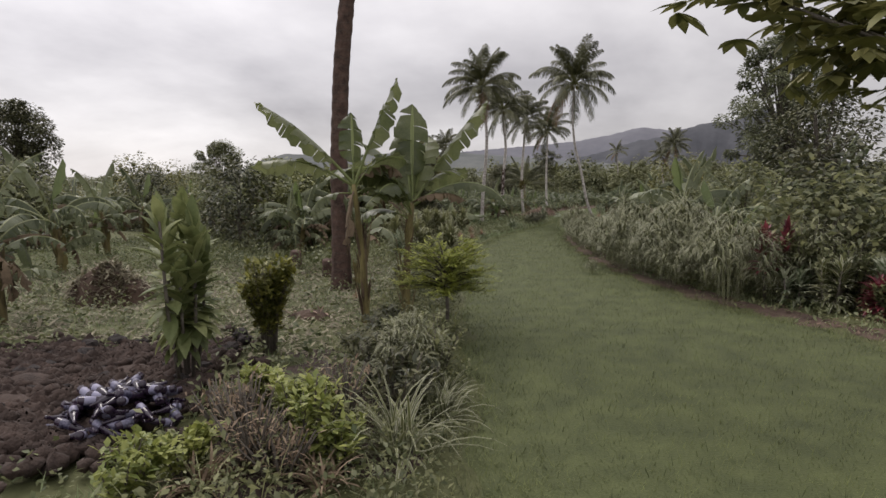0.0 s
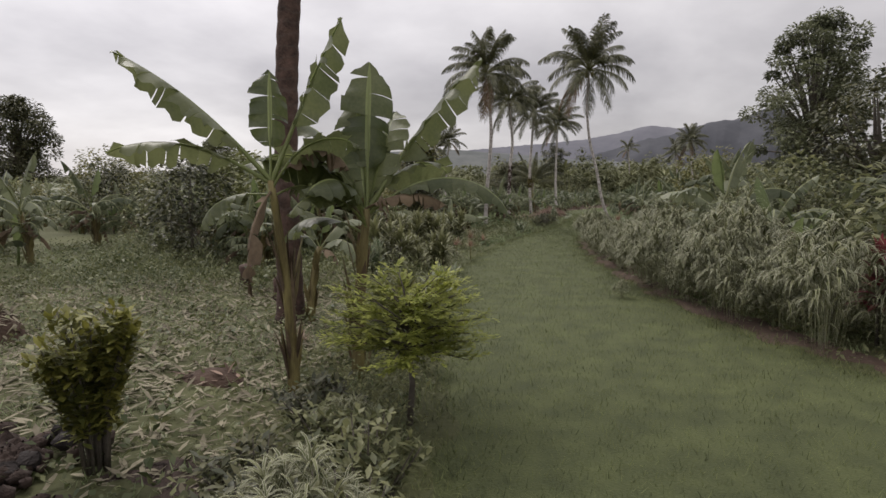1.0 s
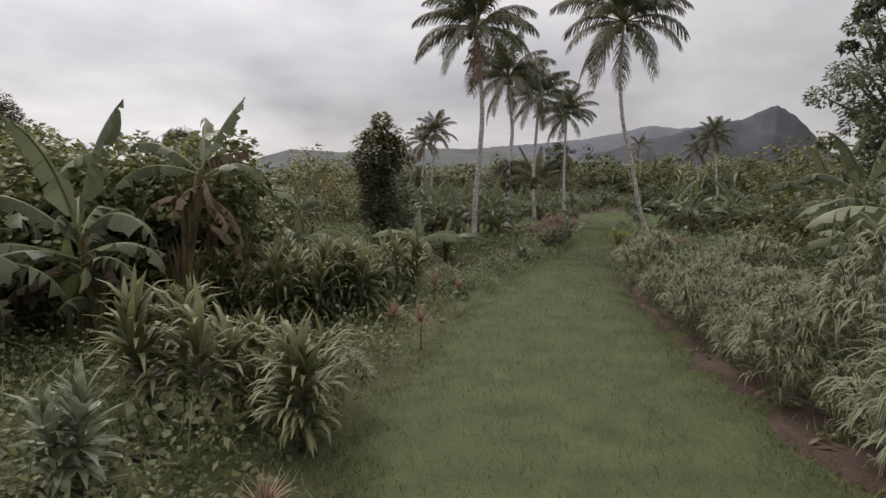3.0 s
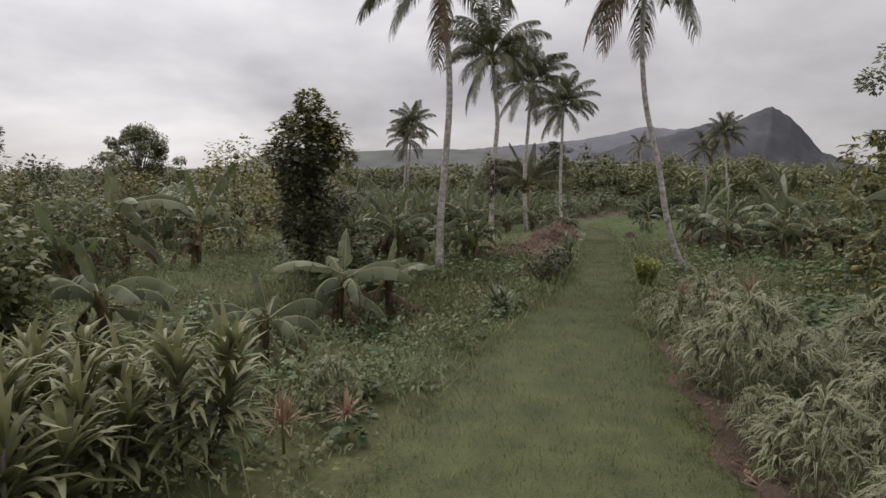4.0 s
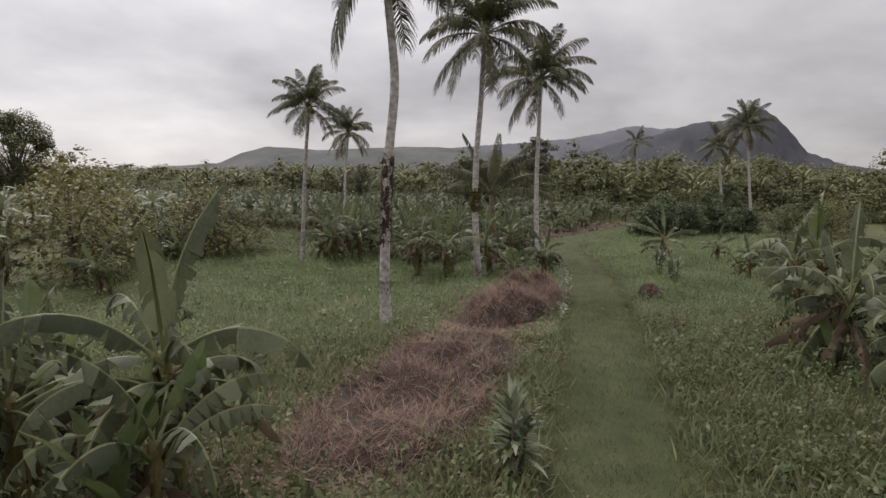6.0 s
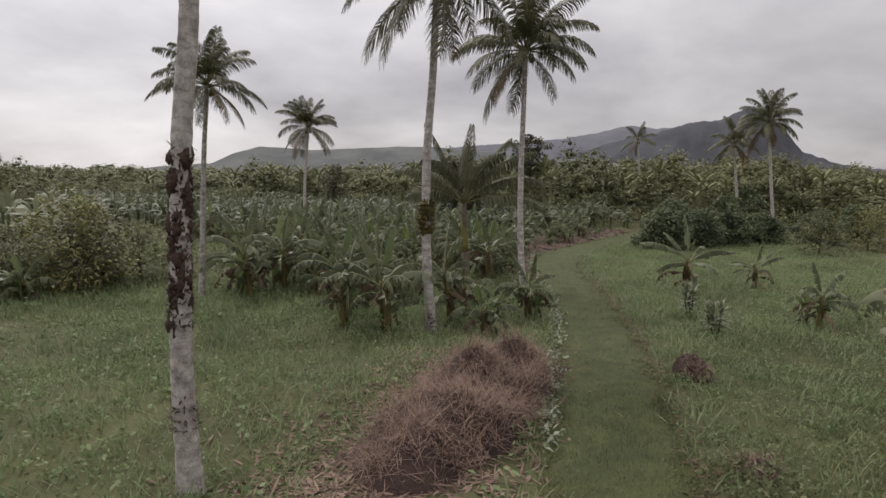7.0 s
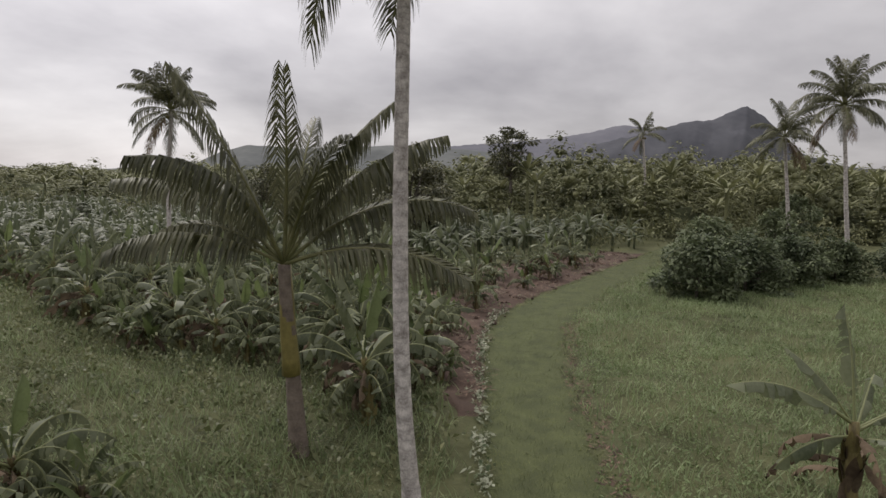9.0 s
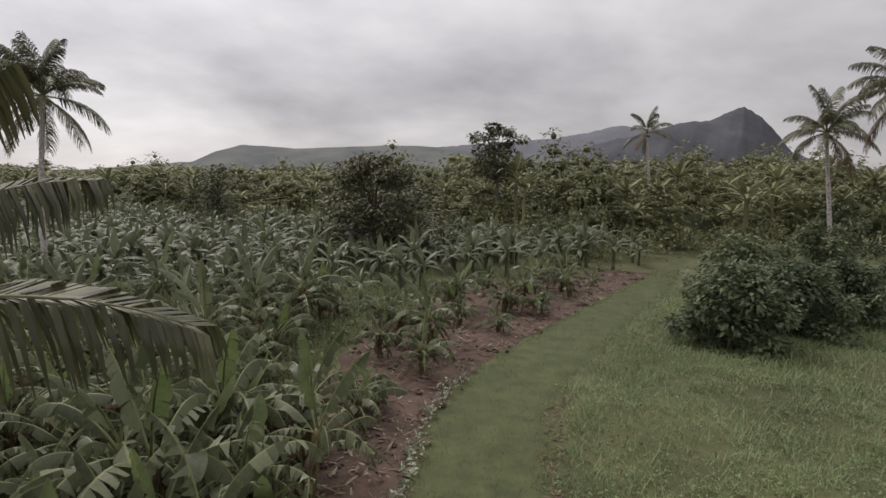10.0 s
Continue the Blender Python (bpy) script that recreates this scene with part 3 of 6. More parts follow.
    for k in range(suckers):
        a = r.uniform(0, 6.283)
        sb = Build()
        base = Vector((math.cos(a) * 0.3, math.sin(a) * 0.3, -0.05))
        sb.tube([base, base + Vector((0.02, 0, 0.5))], [0.04, 0.025], 6)
        for m in range(3):
            sb.blade(base + Vector((0.02, 0, 0.45)), r.uniform(0, 6.28), r.uniform(0.8, 1.4), r.uniform(0.5, 0.9), 0.18, r.uniform(0.3, 1.2), 5, 0.3)
        part("sucker", sb, BANANA_NEW, root, "small young side shoot")
    return root


def frond_mesh(seed, length, elev, bend, leaflets, hang, leaflet_len, ragged=0.0, wide=1.0):
    """One feather-shaped palm leaf along +x: a rib and drooping leaflets."""
    r = random.Random(seed)
    rib, lf = Build(), Build()
    n = 12
    pts, es = [], []
    p = Vector((0, 0, 0))
    for i in range(n + 1):
        s = i / n
        e = elev - bend * s ** 1.5
        pts.append(p.copy())
        es.append(e)
        p += Vector((math.cos(e), 0, math.sin(e))) * (length / n)
    rib.tube(pts, [0.035 * (1 - 0.85 * i / n) * length / 2.7 for i in range(n + 1)], 5)
    for k in range(leaflets):
        s = 0.19 + 0.81 * (k + 0.5) / leaflets
        q = s * n
        i = min(n - 1, int(q))
        base = pts[i].lerp(pts[i + 1], q - i)
        e = es[i]
        ll = leaflet_len * (0.45 + 0.55 * math.sin(min(1.0, s * 1.6) * math.pi / 2)) * (1 - 0.55 * max(0, (s - 0.6) / 0.4) ** 1.5)
        for sgn in (-1, 1):
            if r.random() < ragged:
                continue
            a = radians(r.uniform(40, 60) - 18 * s)
            d = Vector((math.cos(e) * math.cos(a), sgn * math.sin(a), math.sin(e) * math.cos(a) + 0.12))
            wid = 0.0185 * wide * (length / 2.7) ** 0.2 * r.uniform(0.8, 1.2)
            tang = Vector((math.cos(e), 0, math.sin(e)))
            prev, pos = None, base.copy()
            droop = hang * r.uniform(0.75, 1.25)
            for m in range(4):
                w = wid * (0.7, 1.0, 0.75, 0.15)[m]
                row = (lf.add(pos - tang * w, 0, m / 3), lf.add(pos + tang * w, 1, m / 3))
                if prev:
                    lf.f.append((prev[0], prev[1], row[1], row[0]))
                prev = row
                pos = pos + d.normalized() * ll / 3
                d = d + Vector((0, 0, -droop))
    return mesh_of("leaflet_blade", lf), mesh_of("frond", rib)


def frond_set(seed, length, leaflets, ll, hang, ragged=0.05, bows=((82, 60), (64, 95), (46, 115), (24, 115), (-8, 75), (-45, 40))):
    made = []
    for k, (elev, bend) in enumerate(bows):
        made.append(frond_mesh(seed + k, length, radians(elev), radians(bend), leaflets, hang, ll, ragged))
    return made


COCO_FRONDS = frond_set(20, 2.45, 70, 0.72, 1.0, 0.08, ((84, 40), (66, 66), (46, 80), (26, 80), (0, 66), (-38, 44)))
YOUNG_BOWS = ((178, 76, 16, 1.0), (186, 52, 60, 1.05), (172, 42, 84, 0.85), (268, 82, 24, 0.98), (10, 78, 30, 0.95), (-8, 56, 46, 1.05), (6, 44, 70, 1.05), (-20, 22, 56, 0.95), (95, 70, 50, 1.0), (130, 60, 60, 1.0), (50, 62, 60, 1.0), (222, 60, 74, 0.95), (300, 64, 76, 0.95), (205, 24, 60, 0.8))
YOUNG_FRONDS = [frond_mesh(60 + k, 2.95 * ln, radians(elev), radians(bend), 84, 2.3, 0.7, 0.12, 0.95) for k, (turn, elev, bend, ln) in enumerate(YOUNG_BOWS)]


def palm(seed, foot, way, fronds, frond_sets, scale=1.0, nuts=5, radius=0.13, dark=(), droop=0, name="coconut_palm", chosen=None, bark=None):
    """A coconut palm: a ringed trunk from foot (x, y) along way, pairs of (height, x), fronds and nuts. dark: stretches of mossy bark (from, to)."""
    r = random.Random(seed)
    root = empty(name)
    fx, fy = foot
    z0 = float(land(fx, fy))
    root.matrix_basis = pose(fx, fy, z0)
    h = way[-1][0]
    hs, xs = [0.0] + [q[0] for q in way], [0.0] + [q[1] - fx for q in way]
    n = int(h / 0.11)
    path, rad = [], []
    for i in range(n + 1):
        s = i / n
        bend = sum(float(np.interp(h * s + o, hs, xs)) for o in (-0.5, -0.25, 0, 0.25, 0.5)) / 5
        path.append((bend, 0.05 * math.sin(s * 5 + seed), h * s - 0.15 * (1 - s)))
        flare = 0.55 * math.exp(-s * h / 0.35)
        rad.append(radius * (1.12 - 0.38 * s + flare) * ((1.025 if i % 3 else 0.965) if dark == "all" else (1.02 if i % 2 else 0.985)) * (1 + r.uniform(-0.025, 0.025)))
    b = Build()
    b.tube(path, rad, 10)
    part("trunk", b, TRUNK_DARK if dark == "all" else bark or TRUNK, root)
    if dark and dark != "all":
        for lo, hi in dark:
            db = Build()
            tall = lo > 2 and hi - lo < 0.9
            thick = 0.8 if hi - lo < 0.9 and lo > 2 else 0.7
            if tall:
                for q in range(9):
                    i = min(n - 1, int(r.uniform(lo + 0.08, hi - 0.08) / h * n))
                    db.lump(path[i][0] + r.uniform(-0.09, 0.09), path[i][1] + r.uniform(-0.09, 0.09), path[i][2], r.uniform(0.09, 0.14), 0.13, seed + q, 9, 6, 0.9)
            if hi - lo > 0.9:
                for q in range(int((hi - lo) * 46)):
                    i = min(n - 1, int(r.uniform(lo, hi) / h * n))
                    a = r.uniform(0, 6.283)
                    db.lump(path[i][0] + math.cos(a) * rad[i] * 0.75, path[i][1] + math.sin(a) * rad[i] * 0.75, path[i][2], r.uniform(0.035, 0.065), r.uniform(0.05, 0.15), seed + q, 7, 5, 0.9)
            for k in range(int((hi - lo) * (2000 if tall else 520))):
                z = r.uniform(lo, hi)
                i = min(n - 1, int(z / h * n))
                a = r.uniform(0, 6.283)
                q = Vector(path[i]) + Vector((math.cos(a), math.sin(a), 0)) * (r.uniform(0.1, 0.23) if tall else rad[i] * 0.97)
                db.blade(q, a, r.uniform(-0.6, 1.2), r.uniform(0.04, 0.15) * thick, r.uniform(0.015, 0.035), r.uniform(0, 1.4), 2)
            tagged(part("moss", db, MOSS if tall else TRUNK_DARK, root, "dark shaggy moss on the trunk"), kind="stuff")
    head = Vector(path[-1])
    for k in range(fronds):
        s = (k + 0.5) / fronds
        kind = min(5, int(s * 5.2 + r.uniform(0, 0.8) + droop))
        turn = k * 137.5 + r.uniform(-14, 14)
        if chosen:
            turn, kind = chosen[k]
        leaflets_me, rib_me = frond_sets[kind]
        dry = kind == 5 and not chosen and r.random() < 0.4
        rib = part("frond", rib_me, FROND_RIB, root)
        rib.matrix_basis = pose(head.x, head.y, head.z, r.uniform(-14, 14), r.uniform(-10, 10), turn) @ Matrix.Scale(scale * r.uniform(0.88, 1.1), 4)
        if dry:
            leaflets_me = leaflets_me.copy()
            leaflets_me.materials.clear()
        part("leaf_blade", leaflets_me, FROND_DRY if dry else FROND, rib, "dry brown blade" if dry else "")
    for k in range(nuts):
        a = r.uniform(0, 6.283)
        nb = Build()
        rr = r.uniform(0.09, 0.12) * scale
        nb.tube([(0, 0, rr * 1.15 * math.cos(t)) for t in (3.0, 2.4, 1.6, 0.8, 0.15)], [rr * math.sin(t) for t in (3.0, 2.4, 1.6, 0.8, 0.15)], 8)
        ob = part("coconut", nb, COCONUT, root)
        ob.location = head + Vector((math.cos(a) * 0.2, math.sin(a) * 0.2, -0.18 - 0.1 * r.random()))
    return root


def leafy(seed, clumps, leaf, leaf_w, per, b=None, droop=0.5, n=1, solid=0.5, core=0.12):
    """Leaves spread through clumps (x, y, z, rx, rz): most near the surface of each, pointing out and down."""
    r = random.Random(seed)
    b = b or Build()
    for cx, cy, cz, rx, rz in clumps:
        if core:
            b.lump(cx, cy, cz, rx * core, rz * core, r.uniform(0, 50))
        for k in range(per):
            u, a = r.uniform(-0.85, 1), r.uniform(0, 6.283)
            ring = math.sqrt(max(0, 1 - u * u))
            rad = 1 - solid * r.random() ** 1.5 + r.uniform(-0.05, 0.12)
            p = (cx + rx * rad * ring * math.cos(a), cy + rx * rad * ring * math.sin(a), cz + rz * rad * u)
            b.diamond(p, a + r.uniform(-0.9, 0.9), r.uniform(-0.9, 0.6) + u * 0.4, leaf * r.uniform(0.6, 1.25), leaf_w * r.uniform(0.8, 1.3), r.uniform(-0.6, 0.6))
    return b


def limbs(seed, trunk_h, radius, ends, b=None):
    r = random.Random(seed)
    b = b or Build()
    b.tube([(0, 0, -0.15), (r.uniform(-.05, .05), 0, trunk_h * 0.5), (r.uniform(-.1, .1), r.uniform(-.1, .1), trunk_h)], [radius * 1.35, radius, radius * 0.8], 8)
    for ex, ey, ez in ends:
        m = Vector((ex * 0.4 + r.uniform(-.1, .1), ey * 0.4 + r.uniform(-.1, .1), trunk_h * 0.85 + (ez - trunk_h) * 0.55))
        b.tube([(0, 0, trunk_h * r.uniform(0.7, 0.97)), m, (ex, ey, ez)], [radius * 0.55, radius * 0.35, radius * 0.1], 5)
    return b


def tree(seed, height, crown_r, crown_base, clump_n, clump_r, leaf, per, material, flat=0.7, name="tree", trunk_r=0.16, leaf_w=None):
    r = random.Random(seed)
    root = empty(name)
    cl = []
    for k in range(clump_n):
        z = crown_base + (height - crown_base) * (k + 0.7) / clump_n
        s = (z - crown_base) / (height - crown_base)
        reach = crown_r * math.sin((0.18 + 0.8 * s) * math.pi) ** 0.7 * r.uniform(0.35, 1.0)
        a = k * 2.4 + r.uniform(-0.5, 0.5)
        q = clump_r * r.uniform(0.5, 1.3)
        cl.append((reach * math.cos(a), reach * math.sin(a), z - q * flat * 0.5, q, q * flat))
    part("trunk", limbs(seed + 1, crown_base + (height - crown_base) * 0.3, trunk_r, [c[:3] for c in cl]), BARK, root)
    part("crown", leafy(seed + 2, cl, leaf, leaf_w or leaf * 0.5, per), material, root)
    return root


def shrub(seed, name, height, radius, stems, leaf, leaf_w, count, material, base=0.1, shape=0.6, droop=0.5, label="", neck=1.0):
    """A bush: thin stems from the ground, leaves along their upper lengths. shape: 1 a vase, 0 a dome."""
    r = random.Random(seed)
    root = empty(name)
    wood, green = Build(), Build()
    for k in range(stems):
        a, q = r.uniform(0, 6.283), radius * math.sqrt(r.random())
        h = height * (1 - 0.35 * (q / radius) ** 2 * (1 - shape)) * r.uniform(0.8, 1.05)
        foot = Vector((math.cos(a) * q * 0.25, math.sin(a) * q * 0.25, -0.05))
        wide = q * neck * (0.45 + 0.3 * (1 - shape))
        mid = Vector((math.cos(a) * wide, math.sin(a) * wide, h * 0.5))
        tip = Vector((math.cos(a) * q, math.sin(a) * q, h))
        wood.tube([foot, mid, tip], [0.014, 0.010, 0.004], 5)
        for m in range(count // stems):
            s = base + (1 - base) * r.random() ** 0.75
            p = foot.lerp(mid, s * 2) if s < 0.5 else mid.lerp(tip, s * 2 - 1)
            p = p + Vector((r.uniform(-1, 1), r.uniform(-1, 1), r.uniform(-0.6, 0.6))) * leaf * 0.6
            green.blade(p, r.uniform(0, 6.283), r.uniform(-0.2, 1.1), leaf * r.uniform(0.6, 1.2), leaf_w * r.uniform(0.7, 1.2), droop * r.uniform(0, 1.6), 2, 0.15, 0.45)
    tagged(part("stem", wood, BARK, root), kind="stuff")
    tagged(part("foliage", green, material, root), kind="stuff")
    return root


def tiered_bush(seed, radius, low, high, boughs, material):
    """A spreading bush on a short trunk: level boughs that end in pointed sprays of small leaves."""
    r = random.Random(seed)
    root = empty("yellow_bush")
    wood, green = Build(), Build()
    wood.tube([(0, 0, -0.05), (0.03, 0.01, low * 0.6), (0, 0, low + 0.25)], [0.035, 0.028, 0.018], 7)
    for k in range(boughs):
        t = (k + 0.5) / boughs
        a, z = k * 2.4 + r.uniform(-0.4, 0.4), low + (high - low) * t
        reach = radius * math.sin((0.28 + 0.62 * t) * math.pi) ** 0.6 * r.uniform(0.75, 1.12)
        start = Vector((0, 0, low + (z - low) * 0.55))
        end = Vector((math.cos(a) * reach, math.sin(a) * reach, z + r.uniform(-0.04, 0.1)))
        mid = start.lerp(end, 0.5) + Vector((0, 0, 0.05))
        wood.tube([start, mid, end], [0.012, 0.008, 0.003], 4)
        for m in range(10):
            s = 0.15 + 0.85 * (m + r.random()) / 10
            p = start.lerp(mid, s * 2) if s < 0.5 else mid.lerp(end, s * 2 - 1)
            way, lift, run = a + r.uniform(-1.0, 1.0), r.uniform(-0.15, 0.45), r.uniform(0.14, 0.26)
            d = Vector((math.cos(way) * math.cos(lift), math.sin(way) * math.cos(lift), math.sin(lift)))
            for q in range(15):
                u = q / 14
                green.blade(p + d * run * u + Vector((0, 0, r.uniform(-0.015, 0.015))), way + (1 if q % 2 else -1) * r.uniform(0.4, 1.1) * (1 - 0.6 * u), lift + r.uniform(-0.3, 0.4), r.uniform(0.05, 0.085) * (1.1 - 0.4 * u), r.uniform(0.022, 0.034), r.uniform(0, 0.8), 2, 0.15, 0.45)
    tagged(part("stem", wood, BARK, root), kind="stuff")
    tagged(part("foliage", green, material, root), kind="stuff")
    return root


def tuft(seed, blades, length, width, elev=(0.5, 1.4), bend=(0.6, 1.6), n=5, spread_r=0.08, fold=0.2):
    r = random.Random(seed)
    b = Build()
    for k in range(blades):
        a = r.uniform(0, 6.283)
        b.blade((r.gauss(0, spread_r), r.gauss(0, spread_r), -0.02), a, r.uniform(*elev), length * r.uniform(0.6, 1.15), width * r.uniform(0.7, 1.2), r.uniform(*bend), n, fold, 0.3)
    return b


def striped_clump(seed, heads, height, radius, per=17, tufts=6):
    """Tall grass: leaning stalks, each ending in a fountain of striped blades that hang straight down."""
    r = random.Random(seed)
    root = empty("striped_grass_clump")
    for t in range(tufts):
        b = Build()
        for k in range(heads // tufts):
            a, q = 6.283 * (t + r.random()) / tufts, radius * math.sqrt(r.random())
            h = height * r.uniform(0.82, 1.0) * (1 - 0.5 * (q / radius) ** 2.2)
            x, y = math.cos(a) * q, math.sin(a) * q
            b.blade((x * 0.35, y * 0.35, 0), a, 1.45, h * 0.97, 0.014, 0.25, 3)
            for m in range(per):
                s = 1 - 0.13 * r.random() if m < per * 0.8 else r.uniform(0.35, 0.85)
                way = a + r.gauss(0, 1.1 if q > radius * 0.4 else 2.5)
                b.blade((x * (0.35 + 0.65 * s), y * (0.35 + 0.65 * s), h * s), way, r.uniform(0.6, 1.35), r.uniform(0.34, 0.58), r.uniform(0.024, 0.042), r.uniform(2.2, 3.3), 5, 0, 0.3, 0.0, 1.15, -1.5)
        tagged(part("blade_tuft", b, STRIPED, root), kind="stuff")
    return root


def rosette(seed, levels, length, width, height, material, name, stem_r=0.03, lift=(0.2, 1.2), bend=0.8, per=6, base=0.25, stems=1, radius=0.0):
    """A plant with long leaves in whorls along one or more upright stems (ti, cordyline, dracaena)."""
    r = random.Random(seed)
    root = empty(name)
    green = Build()
    for k in range(stems):
        wood = Build()
        a = r.uniform(0, 6.283)
        x, y = math.cos(a) * radius * r.random(), math.sin(a) * radius * r.random()
        h = height * (r.uniform(0.65, 1) if stems > 1 else 1) - length * 0.5
        wood.tube([(x * 0.4, y * 0.4, -0.05), (x, y, h * 0.5), (x * 1.2, y * 1.2, h)], [stem_r, stem_r * 0.85, stem_r * 0.6], 6)
        part("stem", wood, BARK, root)
        for m in range(levels):
            s = base + (1 - base) * (m + 0.5) / levels
            for q in range(per):
                green.blade((x * (0.4 + 0.8 * s), y * (0.4 + 0.8 * s), h * s), r.uniform(0, 6.283), lift[0] + (lift[1] - lift[0]) * (m / max(1, levels - 1)) + r.uniform(-0.25, 0.25), length * r.uniform(0.7, 1.1), width * r.uniform(0.8, 1.15), bend * r.uniform(0.3, 1.5), 4, 0.35, 0.45)
    tagged(part("foliage", green, material, root), kind="stuff")
    return root


def put(ob, m, label, category, group=""):
    ob.matrix_basis = m
    return tagged(ob, label, category, group)


# ---- coconut palms ----
PALM_LABEL = "tall coconut palm with a grey ringed trunk and drooping fronds"
for seed, foot, way, n, sc, rad, dark, lab in (
    (1, (8.84, 34.2), ((0.25, 8.68), (0.7, 8.42), (1.4, 8.16), (1.94, 8.04), (2.75, 7.88), (3.4, 7.72), (3.9, 7.54), (4.5, 7.38), (6.0, 7.22), (7.8, 7.3)), 34, 1.0, 0.07, ((0.05, 0.5),), "coconut palm with a bowed leaning grey trunk beside the path"),
    (2, (2.29, 35.2), ((1.06, 2.3), (2.0, 2.33), (2.93, 2.42), (3.8, 2.48), (4.7, 2.54), (6.0, 2.48), (7.9, 2.22)), 34, 1.0, 0.097, (), PALM_LABEL),
    (3, (4.48, 44.9), ((1.1, 4.43), (1.95, 4.44), (2.6, 4.46), (3.5, 4.5), (4.3, 4.54), (5.1, 4.66), (6.0, 4.58), (8.0, 4.35)), 34, 1.0, 0.108, ((2.0, 3.8), (0.95, 1.25)), "coconut palm with dark moss on its pale trunk"),
    (4, (7.12, 53.15), ((0.3, 7.09), (1.2, 7.01), (2.2, 6.95), (2.9, 6.93), (4.0, 6.93), (5.05, 6.97), (6.05, 7.06), (8.5, 7.15)), 34, 1.0, 0.112, ((2.65, 3.4), (0.2, 0.7)), "coconut palm with a mossy ring round its pale trunk"),
    (5, (10.38, 59.5), ((0.3, 10.36), (1.05, 10.27), (2.0, 10.2), (3.1, 10.17), (4.5, 10.16), (6.5, 10.19), (8.3, 10.2)), 34, 1.0, 0.104, (), "tall slender coconut palm standing beside the path"),
):
    tagged(palm(seed, foot, way, n, COCO_FRONDS, sc, 5, rad, dark), lab, "palm", "coconut palms")
for seed, foot, way, n, sc, rad, dark, lab in (
    (6, (-0.1, 57.4), ((2.7, 0.0), (4.7, 0.12), (6.5, 0.3)), 30, 0.68, 0.085, (), "slender coconut palm among banana plants"),
    (7, (-1.9, 81.5), ((4.0, -1.8), (7.7, -1.5)), 30, 0.96, 0.11, (), "coconut palm rising out of the banana plantation"),
    (8, (32.1, 81.5), ((4.0, 31.5), (8.6, 31.0)), 30, 0.98, 0.11, (), "coconut palm with a pale trunk in front of the forest"),
    (9, (31.7, 86.0), ((4.0, 31.3), (7.5, 30.9)), 24, 0.9, 0.11, (), "coconut palm with brown hanging fronds before the forest"),
    (10, (32.0, 109.5), ((5.0, 31.7), (8.9, 31.3)), 13, 0.95, 0.12, (), "slim palm with a few upright fronds at the forest edge"),
):
    p = palm(seed, foot, way, n, COCO_FRONDS, sc, 5 if seed < 8 else 3, rad, dark)
    tagged(p, lab, "palm", "coconut palms")
near_trunk = palm(30, (-2.27, 13.4), ((3.0, -2.3), (5.0, -2.22), (7.0, -2.0), (11.5, -1.7)), 26, COCO_FRONDS, 1.0, 5, 0.185, "all")
tagged(near_trunk, "old coconut palm with a thick dark scaly trunk", "palm", "coconut palms")
young = palm(31, (8.5, 61.4), ((1.3, 8.4), (3.1, 8.3)), 14, YOUNG_FRONDS, 1.0, 0, 0.125, (), 0, "young_palm", [(bow[0], k) for k, bow in enumerate(YOUNG_BOWS)], TRUNK_BROWN)
tagged(young, "young palm with a yellow-green crownshaft and upright feathery fronds", "palm")
b = Build()
b.tube([(-0.12, 0.02, 1.32), (-0.13, 0.02, 1.6), (-0.16, 0.02, 2.0), (-0.17, 0, 2.5), (-0.2, 0, 3.1)], [0.15, 0.138, 0.128, 0.115, 0.1], 10)
part("crownshaft", b, CROWNSHAFT, young, "smooth yellow-green crownshaft")

# ---- banana plants ----
BAN_LABEL = "banana plant with torn arching green leaves"
near_a = banana_plant(101, 2.37, 8, 1.7, 0.27, 0.42, 1, False, [(190, 49, 26, 1.95, 0.26, 20), (184, 32, 62, 1.65, 0.28, 25), (30, 68, 8, 1.95, 0.36, -45), (95, 83, 14, 1.25, 0.36, 0), (8, 62, 100, 1.15, 0.34, -30), (205, 5, 95, 0.85, 0.3, 0), (60, 22, 80, 1.0, 0.28, 0), (120, 50, 100, 1.3, 0.3, 0)], 0, -0.08, 0.5, True, green=BANANA_BACKLIT)
put(near_a, at(-1.27, 9.7), "banana plant with a yellowed stem and wide torn leaves", "banana plant")
b = banana_leaf(random.Random(5), 0.98, 0.22, radians(52), radians(128), 0.8, 0.2, 20, 4)
ob = part("dry_leaf", b, BANANA_DRY, near_a, "arching half-dry brown leaf")
ob.matrix_basis = pose(-0.17, 0, 2.3, 0, 0, 2)
near_b = banana_plant(102, 2.0, 8, 1.7, 0.31, 0.24, 0, False, [(92, 80, 14, 1.75, 0.3, 6), (20, 57, 18, 2.35, 0.34, -46, 0.85), (-6, 37, 108, 1.85, 0.24, 8, 0.5), (35, 60, 104, 1.4, 0.32, -30), (196, 70, 128, 1.35, 0.26, 35), (190, 62, 92, 1.5, 0.3, 45), (150, 72, 60, 1.6, 0.3, 10), (228, 50, 120, 1.2, 0.28, 0), (60, 76, 40, 1.6, 0.3, -20), (250, 66, 120, 1.3, 0.28, 0), (170, 30, 105, 1.2, 0.26, 0), (120, 84, 30, 1.7, 0.3, 0)], 0, 0.06, 0.72, True, True, green=BANANA_BACKLIT)
b = banana_leaf(random.Random(6), 1.05, 0.15, radians(28), radians(75), 0.6, 0.17, 20, 4)
ob = part("dry_leaf", b, BANANA_DRY, near_b, "half-dry brown leaf with curled edges")
ob.matrix_basis = pose(0.06, 0, 1.93, 0, 0, -12)
put(near_b, at(-0.64, 10.15), "banana plant with broad drooping grey-green leaves", "banana plant")
